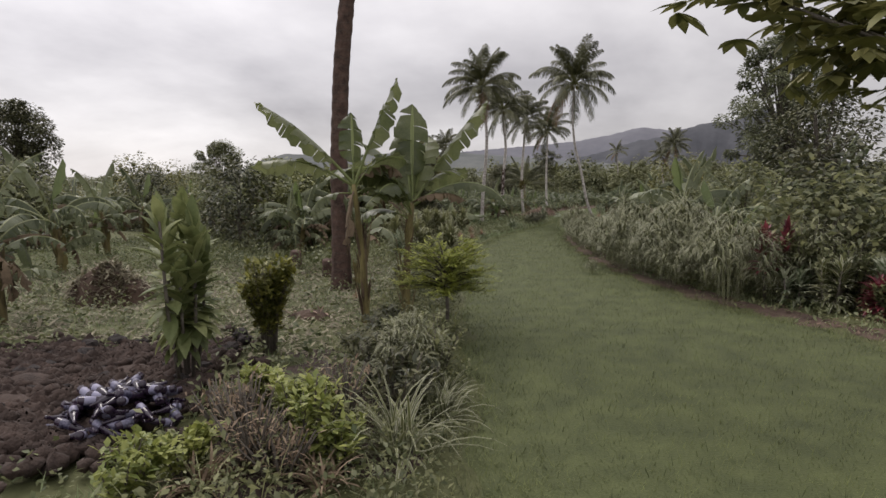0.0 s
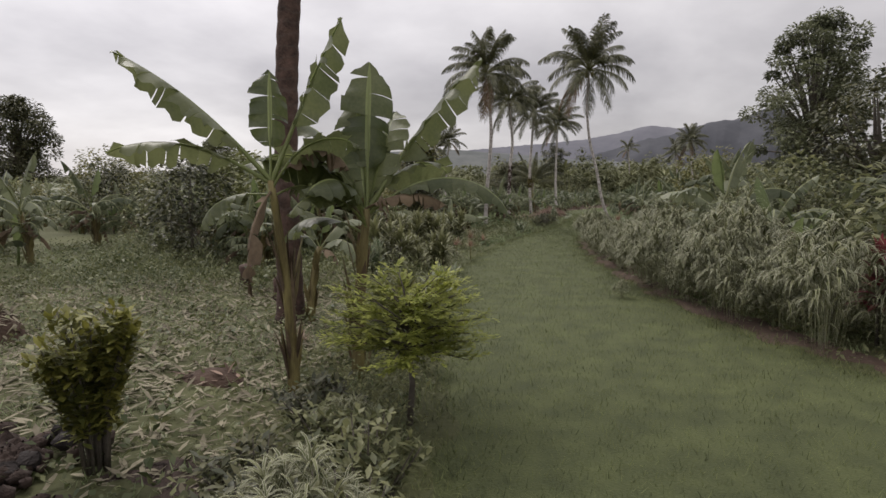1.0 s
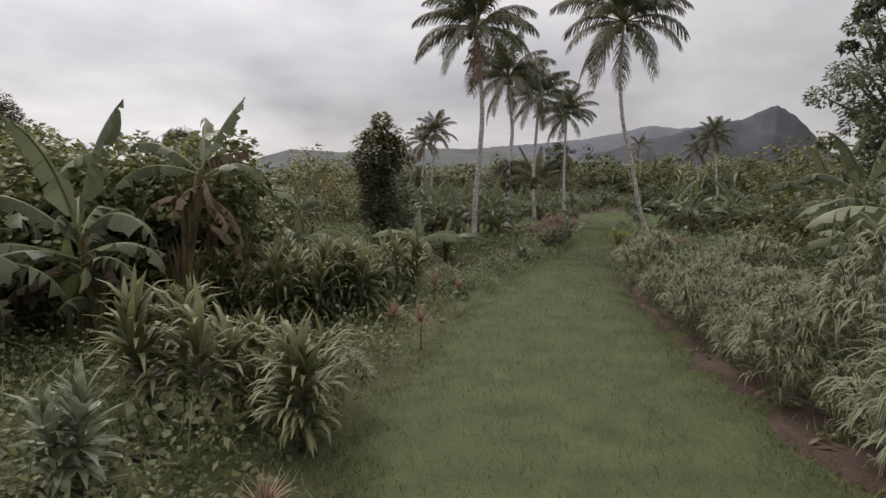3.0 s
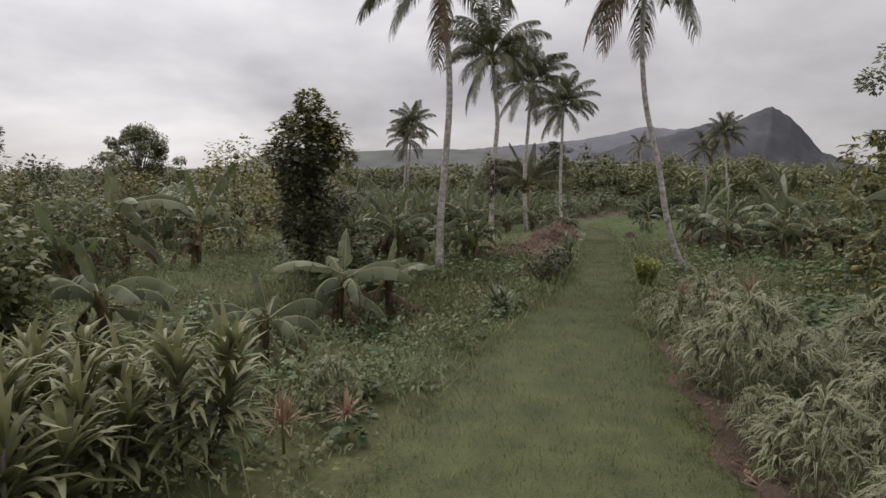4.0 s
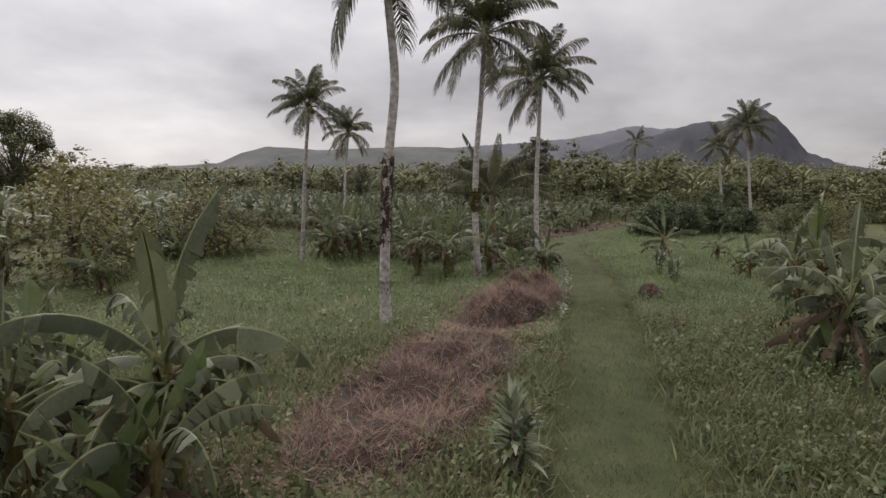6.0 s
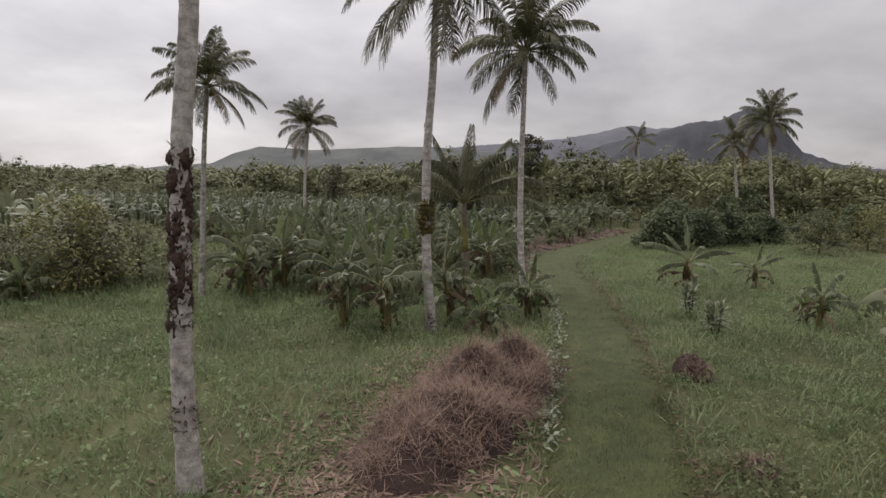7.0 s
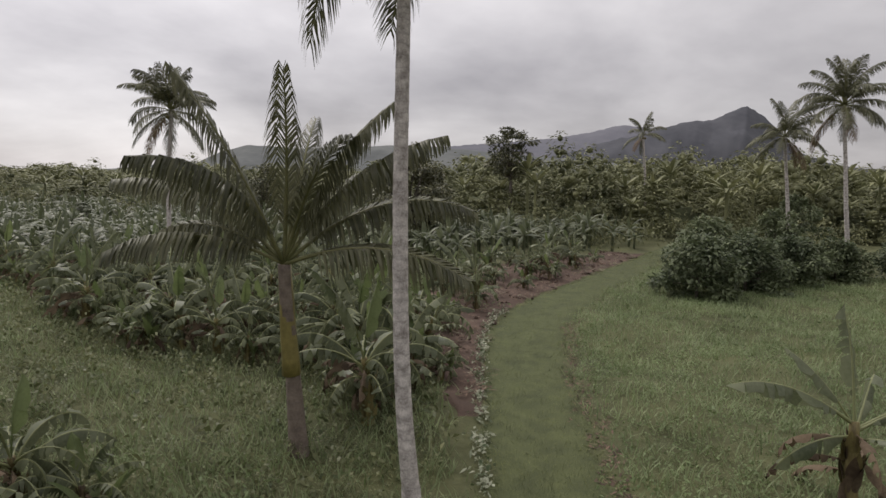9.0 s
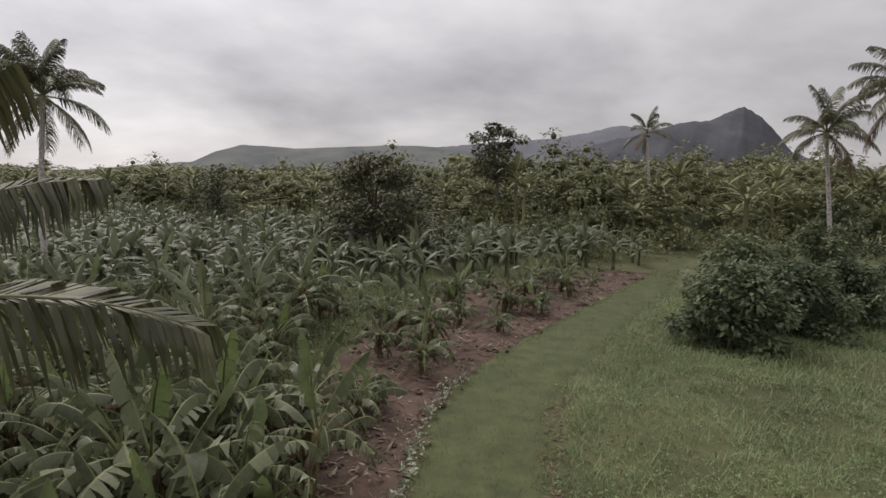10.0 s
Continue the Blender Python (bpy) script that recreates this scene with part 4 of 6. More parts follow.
slim = banana_plant(104, 1.3, 5, 1.1, 0.2, 0.4, 1, True, None, 0)
put(slim, at(-1.9, 13.2), "slim young banana plant beside the old trunk", "banana plant")

side_b = banana_plant(105, 2.45, 8, 1.5, 0.2, 0.7, 7, False, [(12, 66, 22, 1.15, 0.2), (100, 60, 60, 1.3), (170, 40, 80, 1.4), (230, 20, 100, 1.3), (60, 30, 100, 1.2)], 0, 0.06, 0.8)
put(side_b, at(-2.35, 20.9), "old banana plant hung with dead leaves", "banana plant")
b = banana_leaf(random.Random(8), 1.0, 0.16, radians(24), radians(34), 0.9)
ob = part("dry_leaf", b, BANANA_DRY, side_b, "tattered brown leaf")
ob.matrix_basis = pose(0.15, 0, 2.4, 0, 0, -5)

VARIANTS = []
for k in range(6):
    VARIANTS.append(put(banana_plant(200 + k, (1.0, 1.25, 0.8, 1.15, 0.65, 0.95)[k], (12, 13, 11, 12, 11, 12)[k], (1.2, 1.3, 1.1, 1.2, 1.05, 1.15)[k], 0.185, 1.0, (6, 7, 5, 7, 4, 6)[k], k % 2 == 0, None, k % 3, low=(5, 5, 4, 5, 3, 4)[k]), at((1.2, 3.1, 0.3, 4.9, 8.4, 9.7)[k], (36.2, 37.4, 39.6, 53.3, 53.2, 54.6)[k], 60 * k, (1.3, 1.15, 1.2, 1.1, 1.0, 1.0)[k]), BAN_LABEL, "banana plant", "banana plants"))


def banana(k, x, y, turn, size, label=BAN_LABEL):
    return tagged(copy_thing(VARIANTS[k], at(x, y, turn, size)), label)


broad = banana_plant(103, 1.06, 9, 1.25, 0.19, 0.3, 7, False, [(80, 78, 20, 0.72, 0.2, 20), (200, 30, 80, 1.2), (165, 26, 70, 1.2), (-20, 28, 76, 1.2), (22, 36, 84, 1.1), (250, 26, 125, 1.0), (290, 30, 130, 1.0), (228, -5, 80, 1.0), (120, 50, 90, 1.1), (330, -5, 85, 1.0), (182, -22, 60, 1.0)], 0)
put(broad, at(0.3, 30.6, 0, 1.3), "low banana plant with broad untorn grey-green leaves", "banana plant", "banana plants")
for x, y, turn, size in ((0.1, 26.4, 70, 0.66), (-1.9, 26.4, 150, 0.8), (-6.0, 34.5, 200, 1.3), (1.3, 31.4, 235, 0.88), (12.3, 42.0, 30, 1.1)):
    tagged(copy_thing(broad, at(x, y, turn, size)), "low banana plant with broad grey-green leaves")


field_banana = banana_plant(106, 0.95, 8, 1.4, 0.17, 0.6, 6, False, [(85, 80, 14, 1.15, 0.25), (178, 34, 52, 1.5, 0.2), (168, 58, 30, 1.0, 0.3), (4, 26, 48, 1.35, 0.2), (-20, 40, 80, 1.2, 0.2), (205, 10, 60, 1.1, 0.2), (300, 20, 90, 1.0, 0.2), (40, 46, 70, 1.2, 0.25)], 0)
put(field_banana, at(16.1, 59.4, 0, 1.35), "banana plant with level torn leaves in the open field", "banana plant", "banana plants")
put(copy_thing(field_banana, at(19.3, 60.8, 190, 0.95)), at(19.3, 60.8, 190, 0.95), "small banana plant hung with dry leaves in the field", "banana plant", "banana plants")


def grove(n, x0, x1, y0, y1, size, least, keep=None, tries=40):
    """Places for plants, no two nearer than least."""
    r = random.Random(n * 31 + int(x0 * 7) + int(y0))
    got = []
    for _ in range(n * tries):
        x, y = r.uniform(x0, x1), r.uniform(y0, y1)
        if path_left(y) - 1.0 < x < path_right(y) + 1.2 and y < 97:
            continue
        if keep and not keep(x, y):
            continue
        if any((x - a) ** 2 + (y - c) ** 2 < least * least for a, c in got):
            continue
        got.append((x, y))
        if len(got) == n:
            break
    for x, y in got:
        banana(r.randrange(6), x, y, r.uniform(0, 360), r.uniform(*size))
    return got


for k, x, y, turn, size in ((0, 4.6, 55.8, 30, 1.0), (3, 4.9, 58.3, 130, 1.05), (5, 3.4, 59.6, 200, 1.0), (1, 2.4, 61.6, 60, 1.0), (2, 1.2, 62.8, 300, 1.05), (3, -6.9, 9.2, 0, 1.1), (0, -4.4, 18.6, 220, 1.0), (3, 7.6, 54.6, 40, 1.1)):
    banana(k, x, y, turn, size)
for k, x, y, turn, size in ((5, 1.7, 37.3, 130, 1.2), (2, 3.3, 36.4, 10, 0.95), (3, 0.6, 37.6, 300, 1.1), (1, 1.3, 57.8, 10, 1.1), (4, 11.1, 70.2, 0, 1.0), (5, 12.4, 73.2, 80, 0.9), (2, 9.1, 68.4, 200, 1.2), (0, 10.2, 69.3, 120, 0.9), (3, 5.6, 57.5, 10, 1.1), (0, 5.5, 59.3, 60, 0.8), (1, 2.2, 58.6, 70, 1.1), (3, 3.2, 59.3, 150, 1.1), (5, 2.8, 60.5, 240, 1.1), (0, 1.6, 60.3, 330, 1.1), (4, 3.6, 58.0, 20, 1.1), (2, 0.6, 59.2, 100, 1.1), (2, 6.4, 59.1, 140, 0.7), (1, -3.2, 20.3, 40, 1.1), (3, -4.7, 19.9, 100, 1.1), (5, -5.9, 21.2, 200, 1.2), (0, -3.9, 24.4, 30, 1.2), (1, 11.9, 41.2, 90, 1.0), (3, 11.6, 38.0, 30, 1.05), (0, 15.9, 48.0, 210, 1.2)):
    banana(k, x, y, turn, size)
for k, x, y, turn, size in ((1, 13.3, 37.8, 300, 1.05), (3, 13.3, 34.2, 200, 1.0), (0, 6.0, 52.9, 20, 1.0), (4, 8.1, 56.4, 20, 1.0), (4, 9.8, 56.6, 10, 0.8), (5, 9.8, 66.3, 10, 1.0), (0, 9.4, 67.6, 300, 1.05), (3, 8.3, 70.0, 90, 1.0)):
    banana(k, x, y, turn, size)
grove(24, 7.6, 18, 13, 31, (1.05, 1.4), 1.3, lambda x, y: x > path_right(y) + 3.2)
grove(36, 10.5, 27, 30, 54, (0.9, 1.25), 1.5, lambda x, y: x > path_right(y) + 3.4)
grove(26, -20, -4.2, 15, 36, (0.95, 1.3), 1.6)
grove(22, -22, 1.5, 37, 58, (0.85, 1.2), 1.9, lambda x, y: x < -3.5 or y < 42)


def plantation(x, y):
    return x < path_left(y) - 1.6 - soil_width(y) and not (abs(x - 8.3) < 1.5 and y < 63.5)


def soil_width(y):
    """How far the bare soil reaches from the path's left edge."""
    return float(np.interp(y, [62, 66, 70, 75, 80, 84, 89, 92], [0.3, 0.9, 1.9, 4.2, 6.6, 7.2, 5.4, 0]))


grove(165, -9, 12.5, 60, 80, (0.75, 1.15), 0.9, lambda x, y: plantation(x, y) and x > 11 - 0.9 * (y - 58) and not (x < 7.2 and y < 67.6 - 0.3 * (x - 3)) and math.sin(x * 0.9 + y * 0.35) + math.sin(y * 0.8 - x * 0.4) > -1.25)
for k, x, y, turn, size in ((0, 9.5, 62.7, 30, 1.05), (3, 10.2, 64.4, 120, 1.0), (5, 9.0, 64.8, 200, 1.1), (2, 10.0, 66.1, 80, 1.1), (4, 9.4, 63.8, 300, 1.0), (1, 8.6, 66.2, 10, 1.0), (0, 10.6, 67.4, 150, 0.9), (4, 10.9, 65.6, 220, 0.8)):
    banana(k, x, y, turn, size)
grove(22, 7, 21, 70, 91, (0.7, 1.15), 1.1, lambda x, y: path_left(y) - soil_width(y) < x < path_left(y) - 1.0)

# the far rows of the plantation, past counting
FAR_BANANAS = []
for k in range(5):
    b, r = Build(), random.Random(250 + k)
    b.tube([(0, 0, -0.05), (0, 0, 1.4)], [0.1, 0.06], 4, False)
    for m in range(10):
        up = m < 1
        b.blade((0, 0, 1.36), m * 2.4 + r.uniform(-0.4, 0.4), 1.45 if up else 1.2 - 0.17 * m + r.uniform(-0.15, 0.15), r.uniform(0.9, 1.2) if up else r.uniform(1.1, 1.5), r.uniform(0.2, 0.3), 0.3 if up else r.uniform(1.5, 2.6), 5, -0.55, 0.45)
    FAR_BANANAS.append(b)
x, y, z = spread(1900, -62, 26, 79, 122, lambda x, y: (x > 14 - 0.95 * (y - 56)) & (x < path_left(np.minimum(y, 95)) - 1.5 - np.interp(y, [79, 84, 89, 92], [6.6, 6.8, 5.0, 0])) & (y < 108 - x * 0.35) & (x > -8 - y * 0.45))
v, f, uv = stamped(FAR_BANANAS, rows_of(x, y, z, (0.8, 1.2), (0.7, 1.1)))
tagged(quads("banana_rows", v, f, None, BANANA), "far rows of grey-green banana plants", "banana plants")
x, y, z = spread(500, -70, -16, 42, 84)
v, f, uv = stamped(FAR_BANANAS, rows_of(x, y, z, (0.95, 1.4), (0.85, 1.15)))
tagged(quads("banana_rows", v, f, None, BANANA), "far rows of grey-green banana plants", "banana plants")
x, y, z = spread(160, 22, 60, 40, 72, lambda x, y: x > 24 + (y - 40) * 0.4)
v, f, uv = stamped(FAR_BANANAS, rows_of(x, y, z, (1.0, 1.5), (0.85, 1.15)))
tagged(quads("banana_rows", v, f, None, BANANA), "banana plants beyond the field", "banana plants")

# ---- the striped grass hedge ----
HEDGE = "clump of tall grass with arching white-striped blades"
CLUMPS = [striped_clump(300 + k, (36, 30, 42)[k], (1.75, 1.55, 1.45)[k], (0.72, 0.62, 0.78)[k], 16) for k in range(3)]
r = random.Random(5)
placed = 0
for row, off in ((0, 0.42), (1, 1.3), (2, 2.2)):
    y = 11.4
    while y < 26.6:
        x = float(path_right(y)) + off + r.uniform(-0.15, 0.15)
        size = float(np.interp(y, [11, 14, 18, 27], [1.15, 1.0, 0.95, 0.82])) * r.uniform(0.72, 1.16) * (1.0 if row else 0.85)
        src = CLUMPS[r.randrange(3)]
        if placed < 3:
            src = CLUMPS[placed]
            put(src, at(x, y, r.uniform(0, 360), size), HEDGE, "ornamental grass", "hedge of striped grass")
        else:
            copy_thing(src, at(x, y, r.uniform(0, 360), size))
        placed += 1
        y += r.uniform(0.7, 0.95)
for x, y, size in ((5.9, 28.3, 0.6), (6.4, 27.9, 0.6), (6.9, 28.6, 0.55), (7.6, 27.8, 0.6), (-1.0, 19.4, 0.5), (-1.6, 19.6, 0.48), (-0.55, 19.3, 0.46), (-0.15, 19.6, 0.36), (1.3, 24.8, 0.55), (0.3, 18.3, 0.42), (-0.2, 12.2, 0.55), (-0.6, 11.3, 0.55), (0.1, 10.2, 0.5), (-0.35, 6.3, 0.5), (-0.75, 6.7, 0.45), (-0.4, 8.1, 0.5), (3.7, 14.8, 0.35)):
    copy_thing(CLUMPS[int(x * 10) % 3], at(x, y, x * 77, size))

# ---- ornamental plants along the edge ----
put(rosette(400, 16, 0.36, 0.15, 2.2, CORDYLINE, "cordyline", 0.022, (-0.7, 1.3), 0.5, 2, 0.38, 8, 0.5), at(-2.84, 6.5), "tall cordyline thick with broad glossy green leaves", "shrub")
put(shrub(401, "croton_bush", 1.35, 0.36, 26, 0.12, 0.05, 2600, CROTON_LEAF, 0.3, 0.4, 0.5, "", 0.6), at(-2.3, 7.8), "upright croton bush with dull yellow-green leaves", "bush")
put(tiered_bush(402, 0.66, 0.62, 1.4, 62, YELLOW_LEAF), at(0.04, 8.75), "bright yellow-green bush with spreading sprays beside the mown path", "bush")
put(shrub(403, "yellow_bush", 0.85, 0.36, 20, 0.08, 0.04, 1500, YELLOW_LEAF, 0.15, 0.2, 0.4), at(7.05, 32.5), "small rounded yellow-green bush beside the path", "bush")
for k, (x, y, h, q) in enumerate(((-2.35, 4.15, 0.42, 0.34), (-1.95, 4.35, 0.36, 0.28), (-1.12, 4.8, 0.62, 0.34), (-1.3, 5.1, 0.5, 0.3), (-1.72, 5.5, 0.45, 0.2), (-0.8, 4.55, 0.4, 0.26))):
    put(shrub(410 + k, "leafy_bush", h, q, 12, 0.1, 0.05, 460, FRESH_SHRUB, 0.2, 0.4, 0.6), at(x, y), "low bush with fresh yellow-green leaves", "bush", "low bushes")
for k, (x, y, h, q) in enumerate(((-0.42, 5.6, 0.66, 0.4), (-0.15, 6.3, 0.72, 0.4), (-0.7, 6.4, 0.6, 0.4), (-0.15, 7.2, 0.7, 0.4), (-0.9, 7.3, 0.5, 0.4), (-0.45, 8.0, 0.55, 0.35), (-0.75, 8.7, 0.5, 0.4))):
    put(shrub(420 + k, "leafy_bush", h, q, 16, 0.1, 0.045, 620, (DARK_LEAF, TREE_LEAF)[k % 2], 0.1, 0.5, 0.7), at(x, y), "tangled green bush on the border of the path", "bush", "border bushes")
for k, (x, y, h) in enumerate(((-1.62, 4.75, 0.62), (-1.45, 4.4, 0.55), (-1.85, 4.9, 0.5), (-0.95, 5.35, 0.6), (-1.2, 4.25, 0.4))):
    put(shrub(470 + k, "dead_bush", h, 0.3, 26, 0.09, 0.02, 150, DRY_BLADE, 0.3, 0.7, 0.9), at(x, y), "half-dead bush of thin straw-coloured twigs", "bush", "dead bushes")
put(rosette(430, 6, 0.38, 0.09, 1.8, RED_LEAF, "red_ti_plant", 0.02, (0.1, 1.4), 0.6, 8, 0.45, 3, 0.3), at(6.28, 11.5), "ti plant with dark red and crimson leaves", "ti plant")
PINK = [mesh_of("blade_tuft", tuft(450 + k, 60, 0.36, 0.016, (0.0, 1.5), (0.0, 0.6), 4, 0.03)) for k in range(3)]
for k, (x, y, ln, n) in enumerate(((-0.38, 4.8, 0.85, 80), (-0.05, 5.5, 0.6, 50), (0.02, 6.0, 0.5, 40), (-1.5, 4.6, 0.4, 60), (-1.75, 4.2, 0.4, 50), (-0.9, 4.2, 0.4, 50))):
    root = empty("spider_plant")
    tagged(part("blade_tuft", tuft(440 + k, n, ln, 0.03, (0.35, 1.35), (0.9, 2.0), 6, 0.05), STRIPED if k < 3 else DRY_BLADE, root), kind="stuff")
    put(root, at(x, y), "tuft of long striped arching leaves" if k < 3 else "tuft of dry straw-coloured grass", "grass tuft")
spots = ((0.6, 20.9, 0.75, 0.42), (1.0, 20.55, 0.8, 0.42), (-0.8, 20.5, 1.45, 0.1), (6.35, 28.5, 0.9, 0.62), (7.4, 28.5, 1.0, 0.62), (0.2, 16.3, 0.75, 0.2), (0.0, 14.0, 0.7, 0.1), (1.55, 24.2, 0.8, 0.25), (-1.7, 11.6, 0.7, 0.02), (6.4, 27.5, 0.9, 0.62), (-0.25, 19.6, 0.95, 0.02), (0.25, 19.3, 0.8, 0.02), (1.1, 23.7, 0.95, 0.35), (6.2, 26.9, 0.6, 0.05), (-1.15, 20.1, 1.0, 0.02))
for k, (x, y, size, up) in enumerate(spots):
    root = empty("pink_bromeliad")
    b = Build()
    b.tube([(0, 0, -0.05), (0.01, 0, up / size), (0, 0, up / size + 0.06)], [0.016, 0.014, 0.012], 6)
    part("stem", b, CROWNSHAFT, root)
    ob = part("blade_tuft", PINK[k % 3], PINK_BLADE, root)
    ob.location = (0, 0, up / size)
    tagged(ob, kind="stuff")
    put(root, at(x, y, 50 * k, size), "spiky bromeliad with pink and straw-coloured leaves", "bromeliad", "pink bromeliads")
for k, (x, y, h, mat, lab) in enumerate(((-1.2, 16.6, 0.75, PALE_LEAF, "dracaena with white and pink variegated leaves"), (0.15, 13.4, 0.6, PALE_LEAF, "low plant with cream-edged leaves"), (0.25, 14.6, 0.5, YELLOW_LEAF, "low plant with bright yellow-green leaves"), (-0.35, 13.2, 0.55, GREEN_SHRUB, "broad-leaved light green border plant"), (0.3, 15.4, 0.45, PALE_LEAF, "low plant with cream-edged leaves"), (14.35, 55.0, 1.0, PALE_LEAF, "dracaena with pale striped leaves in long grass"), (14.1, 52.9, 0.6, PALE_LEAF, "dracaena with pale striped leaves in long grass"), (3.55, 29.7, 0.3, PALE_LEAF, "low plant with cream-edged leaves"), (6.35, 37.9, 0.8, PALE_LEAF, "whitish variegated bush at the path's edge"))):
    put(rosette(460 + k, 5, 0.36, 0.07, h + 0.2, mat, "variegated_plant", 0.02, (0.0, 1.3), 0.9, 8, 0.3, 3, 0.25), at(x, y), lab, "border plant", "border plants")
for k, (x, y, h, q, mat) in enumerate(((7.1, 10.4, 1.2, 0.5, TREE_LEAF), (7.8, 9.7, 1.3, 0.55, DARK_LEAF), (6.8, 11.3, 1.5, 0.5, TREE_LEAF), (7.6, 11.5, 1.8, 0.6, DARK_LEAF), (8.5, 10.8, 1.8, 0.6, TREE_LEAF), (7.2, 9.2, 0.7, 0.4, TREE_LEAF), (8.4, 8.9, 1.2, 0.5, DARK_LEAF))):
    put(shrub(490 + k, "border_shrub", h, q, 22, 0.15, 0.06, 1300, mat, 0.1, 0.3, 0.8), at(x, y), "leafy dark green shrub in the border", "shrub", "border shrubs")
for k, (x, y, h) in enumerate(((6.7, 10.3, 0.9), (7.4, 9.9, 0.8), (7.1, 9.6, 0.5), (6.5, 10.9, 0.7), (7.9, 9.1, 0.6))):
    put(rosette(500 + k, 6, 0.34, 0.06, h + 0.2, PALE_LEAF if k % 2 else RED_LEAF if k == 2 else STRIPED, "variegated_plant", 0.02, (-0.2, 1.2), 1.1, 8, 0.2, 4, 0.3), at(x, y), "border plant with pale drooping leaves" if k != 2 else "low border plant with dark red leaves", "border plant", "border plants")
DRAC = rosette(480, 7, 0.5, 0.06, 1.3, DRACAENA, "dracaena", 0.018, (0.2, 1.3), 2.0, 6, 0.4, 6, 0.45)
put(DRAC, at(-1.1, 22.4), "dense stand of green dracaena with pale tips", "dracaena", "dracaena stand")
r = random.Random(12)
for x, y in ((-0.6, 22.5), (-1.7, 22.0), (-0.1, 22.9), (-1.4, 23.2), (-2.3, 22.0), (0.4, 23.3), (-0.4, 23.5), (-0.9, 21.7), (-0.2, 22.2), (-1.9, 23.4), (0.1, 17.6), (-0.5, 18.3), (-1.0, 17.9), (-2.2, 20.2)):
    copy_thing(DRAC, at(x, y, r.uniform(0, 360), r.uniform(0.8, 1.15)))

# ---- trees ----
vine = empty("vine_covered_tree")
cl = [(r.gauss(0, 0.22), r.gauss(0, 0.22), 0.3 + k * 0.34, 0.82 + 0.16 * math.sin(k * 1.7) - 0.03 * k, 0.44) for k in range(12)]
part("trunk", limbs(501, 4.2, 0.12, [c[:3] for c in cl[6:]]), BARK, vine)
part("vines", leafy(502, cl, 0.13, 0.09, 640, None, 0.7), DARK_LEAF, vine)
part("crown", leafy(503, [(0.05, 0, 4.2, 0.5, 0.45), (-0.35, 0.1, 3.9, 0.45, 0.4), (0.42, -0.1, 3.75, 0.5, 0.4), (0.0, 0, 4.7, 0.25, 0.3), (-0.6, 0, 3.3, 0.4, 0.3), (0.65, 0.1, 3.2, 0.35, 0.3)], 0.17, 0.08, 260), GREEN_SHRUB, vine, "lighter leafy top")
thicket = empty("vine_thicket")
cl = [(r.uniform(-1.3, 1.2), r.uniform(-1.0, 1.0), 0.5 + 2.0 * (k / 15), r.uniform(0.5, 0.75), r.uniform(0.4, 0.6)) for k in range(16)]
part("trunk", limbs(505, 1.6, 0.08, [c[:3] for c in cl[5:]]), BARK, thicket)
part("vines", leafy(506, cl, 0.15, 0.11, 520, None, 0.7), VINE_LEAF, thicket)
for x, y, turn, size in ((-4.7, 21.9, 80, 0.95), (-6.2, 23.6, 160, 1.1), (-3.6, 25.2, 250, 0.8)):
    put(copy_thing(thicket, at(x, y, turn, size)), at(x, y, turn, size), "bushy thicket smothered in climbing vines", "bush", "thicket bushes")
put(thicket, at(-3.2, 23.0), "bushy thicket smothered in yellow-green climbing vines", "bush", "thicket bushes")
put(vine, at(-1.15, 34.8, 0, 1.2, 0, 0, 0.94), "small tree smothered in dark climbing vines", "tree", "trees")
put(tree(510, 9.4, 4.6, 1.8, 64, 0.95, 0.26, 340, TREE_LEAF, 0.7), at(-31.5, 86), "open-crowned tree behind the banana plants", "tree", "trees")
put(tree(512, 13.2, 4.2, 3.2, 84, 0.8, 0.27, 260, TREE_GREY, trunk_r=0.25), at(24.2, 43.5), "large leafy tree above the banana plants", "tree", "trees")
put(tree(513, 6.0, 2.6, 1.2, 24, 0.9, 0.2, 220, DARK_LEAF, trunk_r=0.2), at(15.2, 24.5), "dark leafy tree behind the hedge", "tree", "trees")
put(tree(514, 23, 9, 3, 40, 3.0, 0.8, 420, DARK_LEAF, trunk_r=0.6), at(-106, 152), "large dark tree standing far off", "tree", "trees")
put(tree(515, 9.2, 2.8, 5.0, 18, 0.9, 0.32, 200, DARK_LEAF, 0.4), at(18.5, 108), "flat-topped dark tree rising above the forest", "tree", "trees")
put(tree(516, 6.2, 4.4, 0.8, 52, 1.0, 0.26, 260, DARK_LEAF, 0.32), at(9.4, 95), "broad dark green spreading tree", "tree", "trees")
put(tree(517, 5.5, 1.3, 1.0, 14, 0.8, 0.26, 200, DARK_LEAF, 0.8), at(-3.5, 106), "dark vine-hung tree at the forest edge", "tree", "trees")
for k, (x, y, h, cr) in enumerate(((21.8, 76.2, 2.6, 1.6), (24.6, 77.6, 2.4, 1.7), (27.6, 79.4, 2.2, 1.6), (31.0, 81.0, 1.9, 1.4), (23.6, 79.4, 3.0, 1.8), (29.6, 84.0, 3.2, 2.0), (34.5, 80.5, 2.4, 1.5), (39.5, 84.0, 2.6, 1.8), (33.0, 88.0, 4.0, 2.2))):
    put(tree(520 + k, h, cr, 0.3, 20, 0.55, 0.2, 260, SHRUB_LEAF, 0.75, "dark_shrub", 0.06, 0.11), at(x, y), "dense dark green shrub at the edge of the field", "shrub", "dark shrubs")

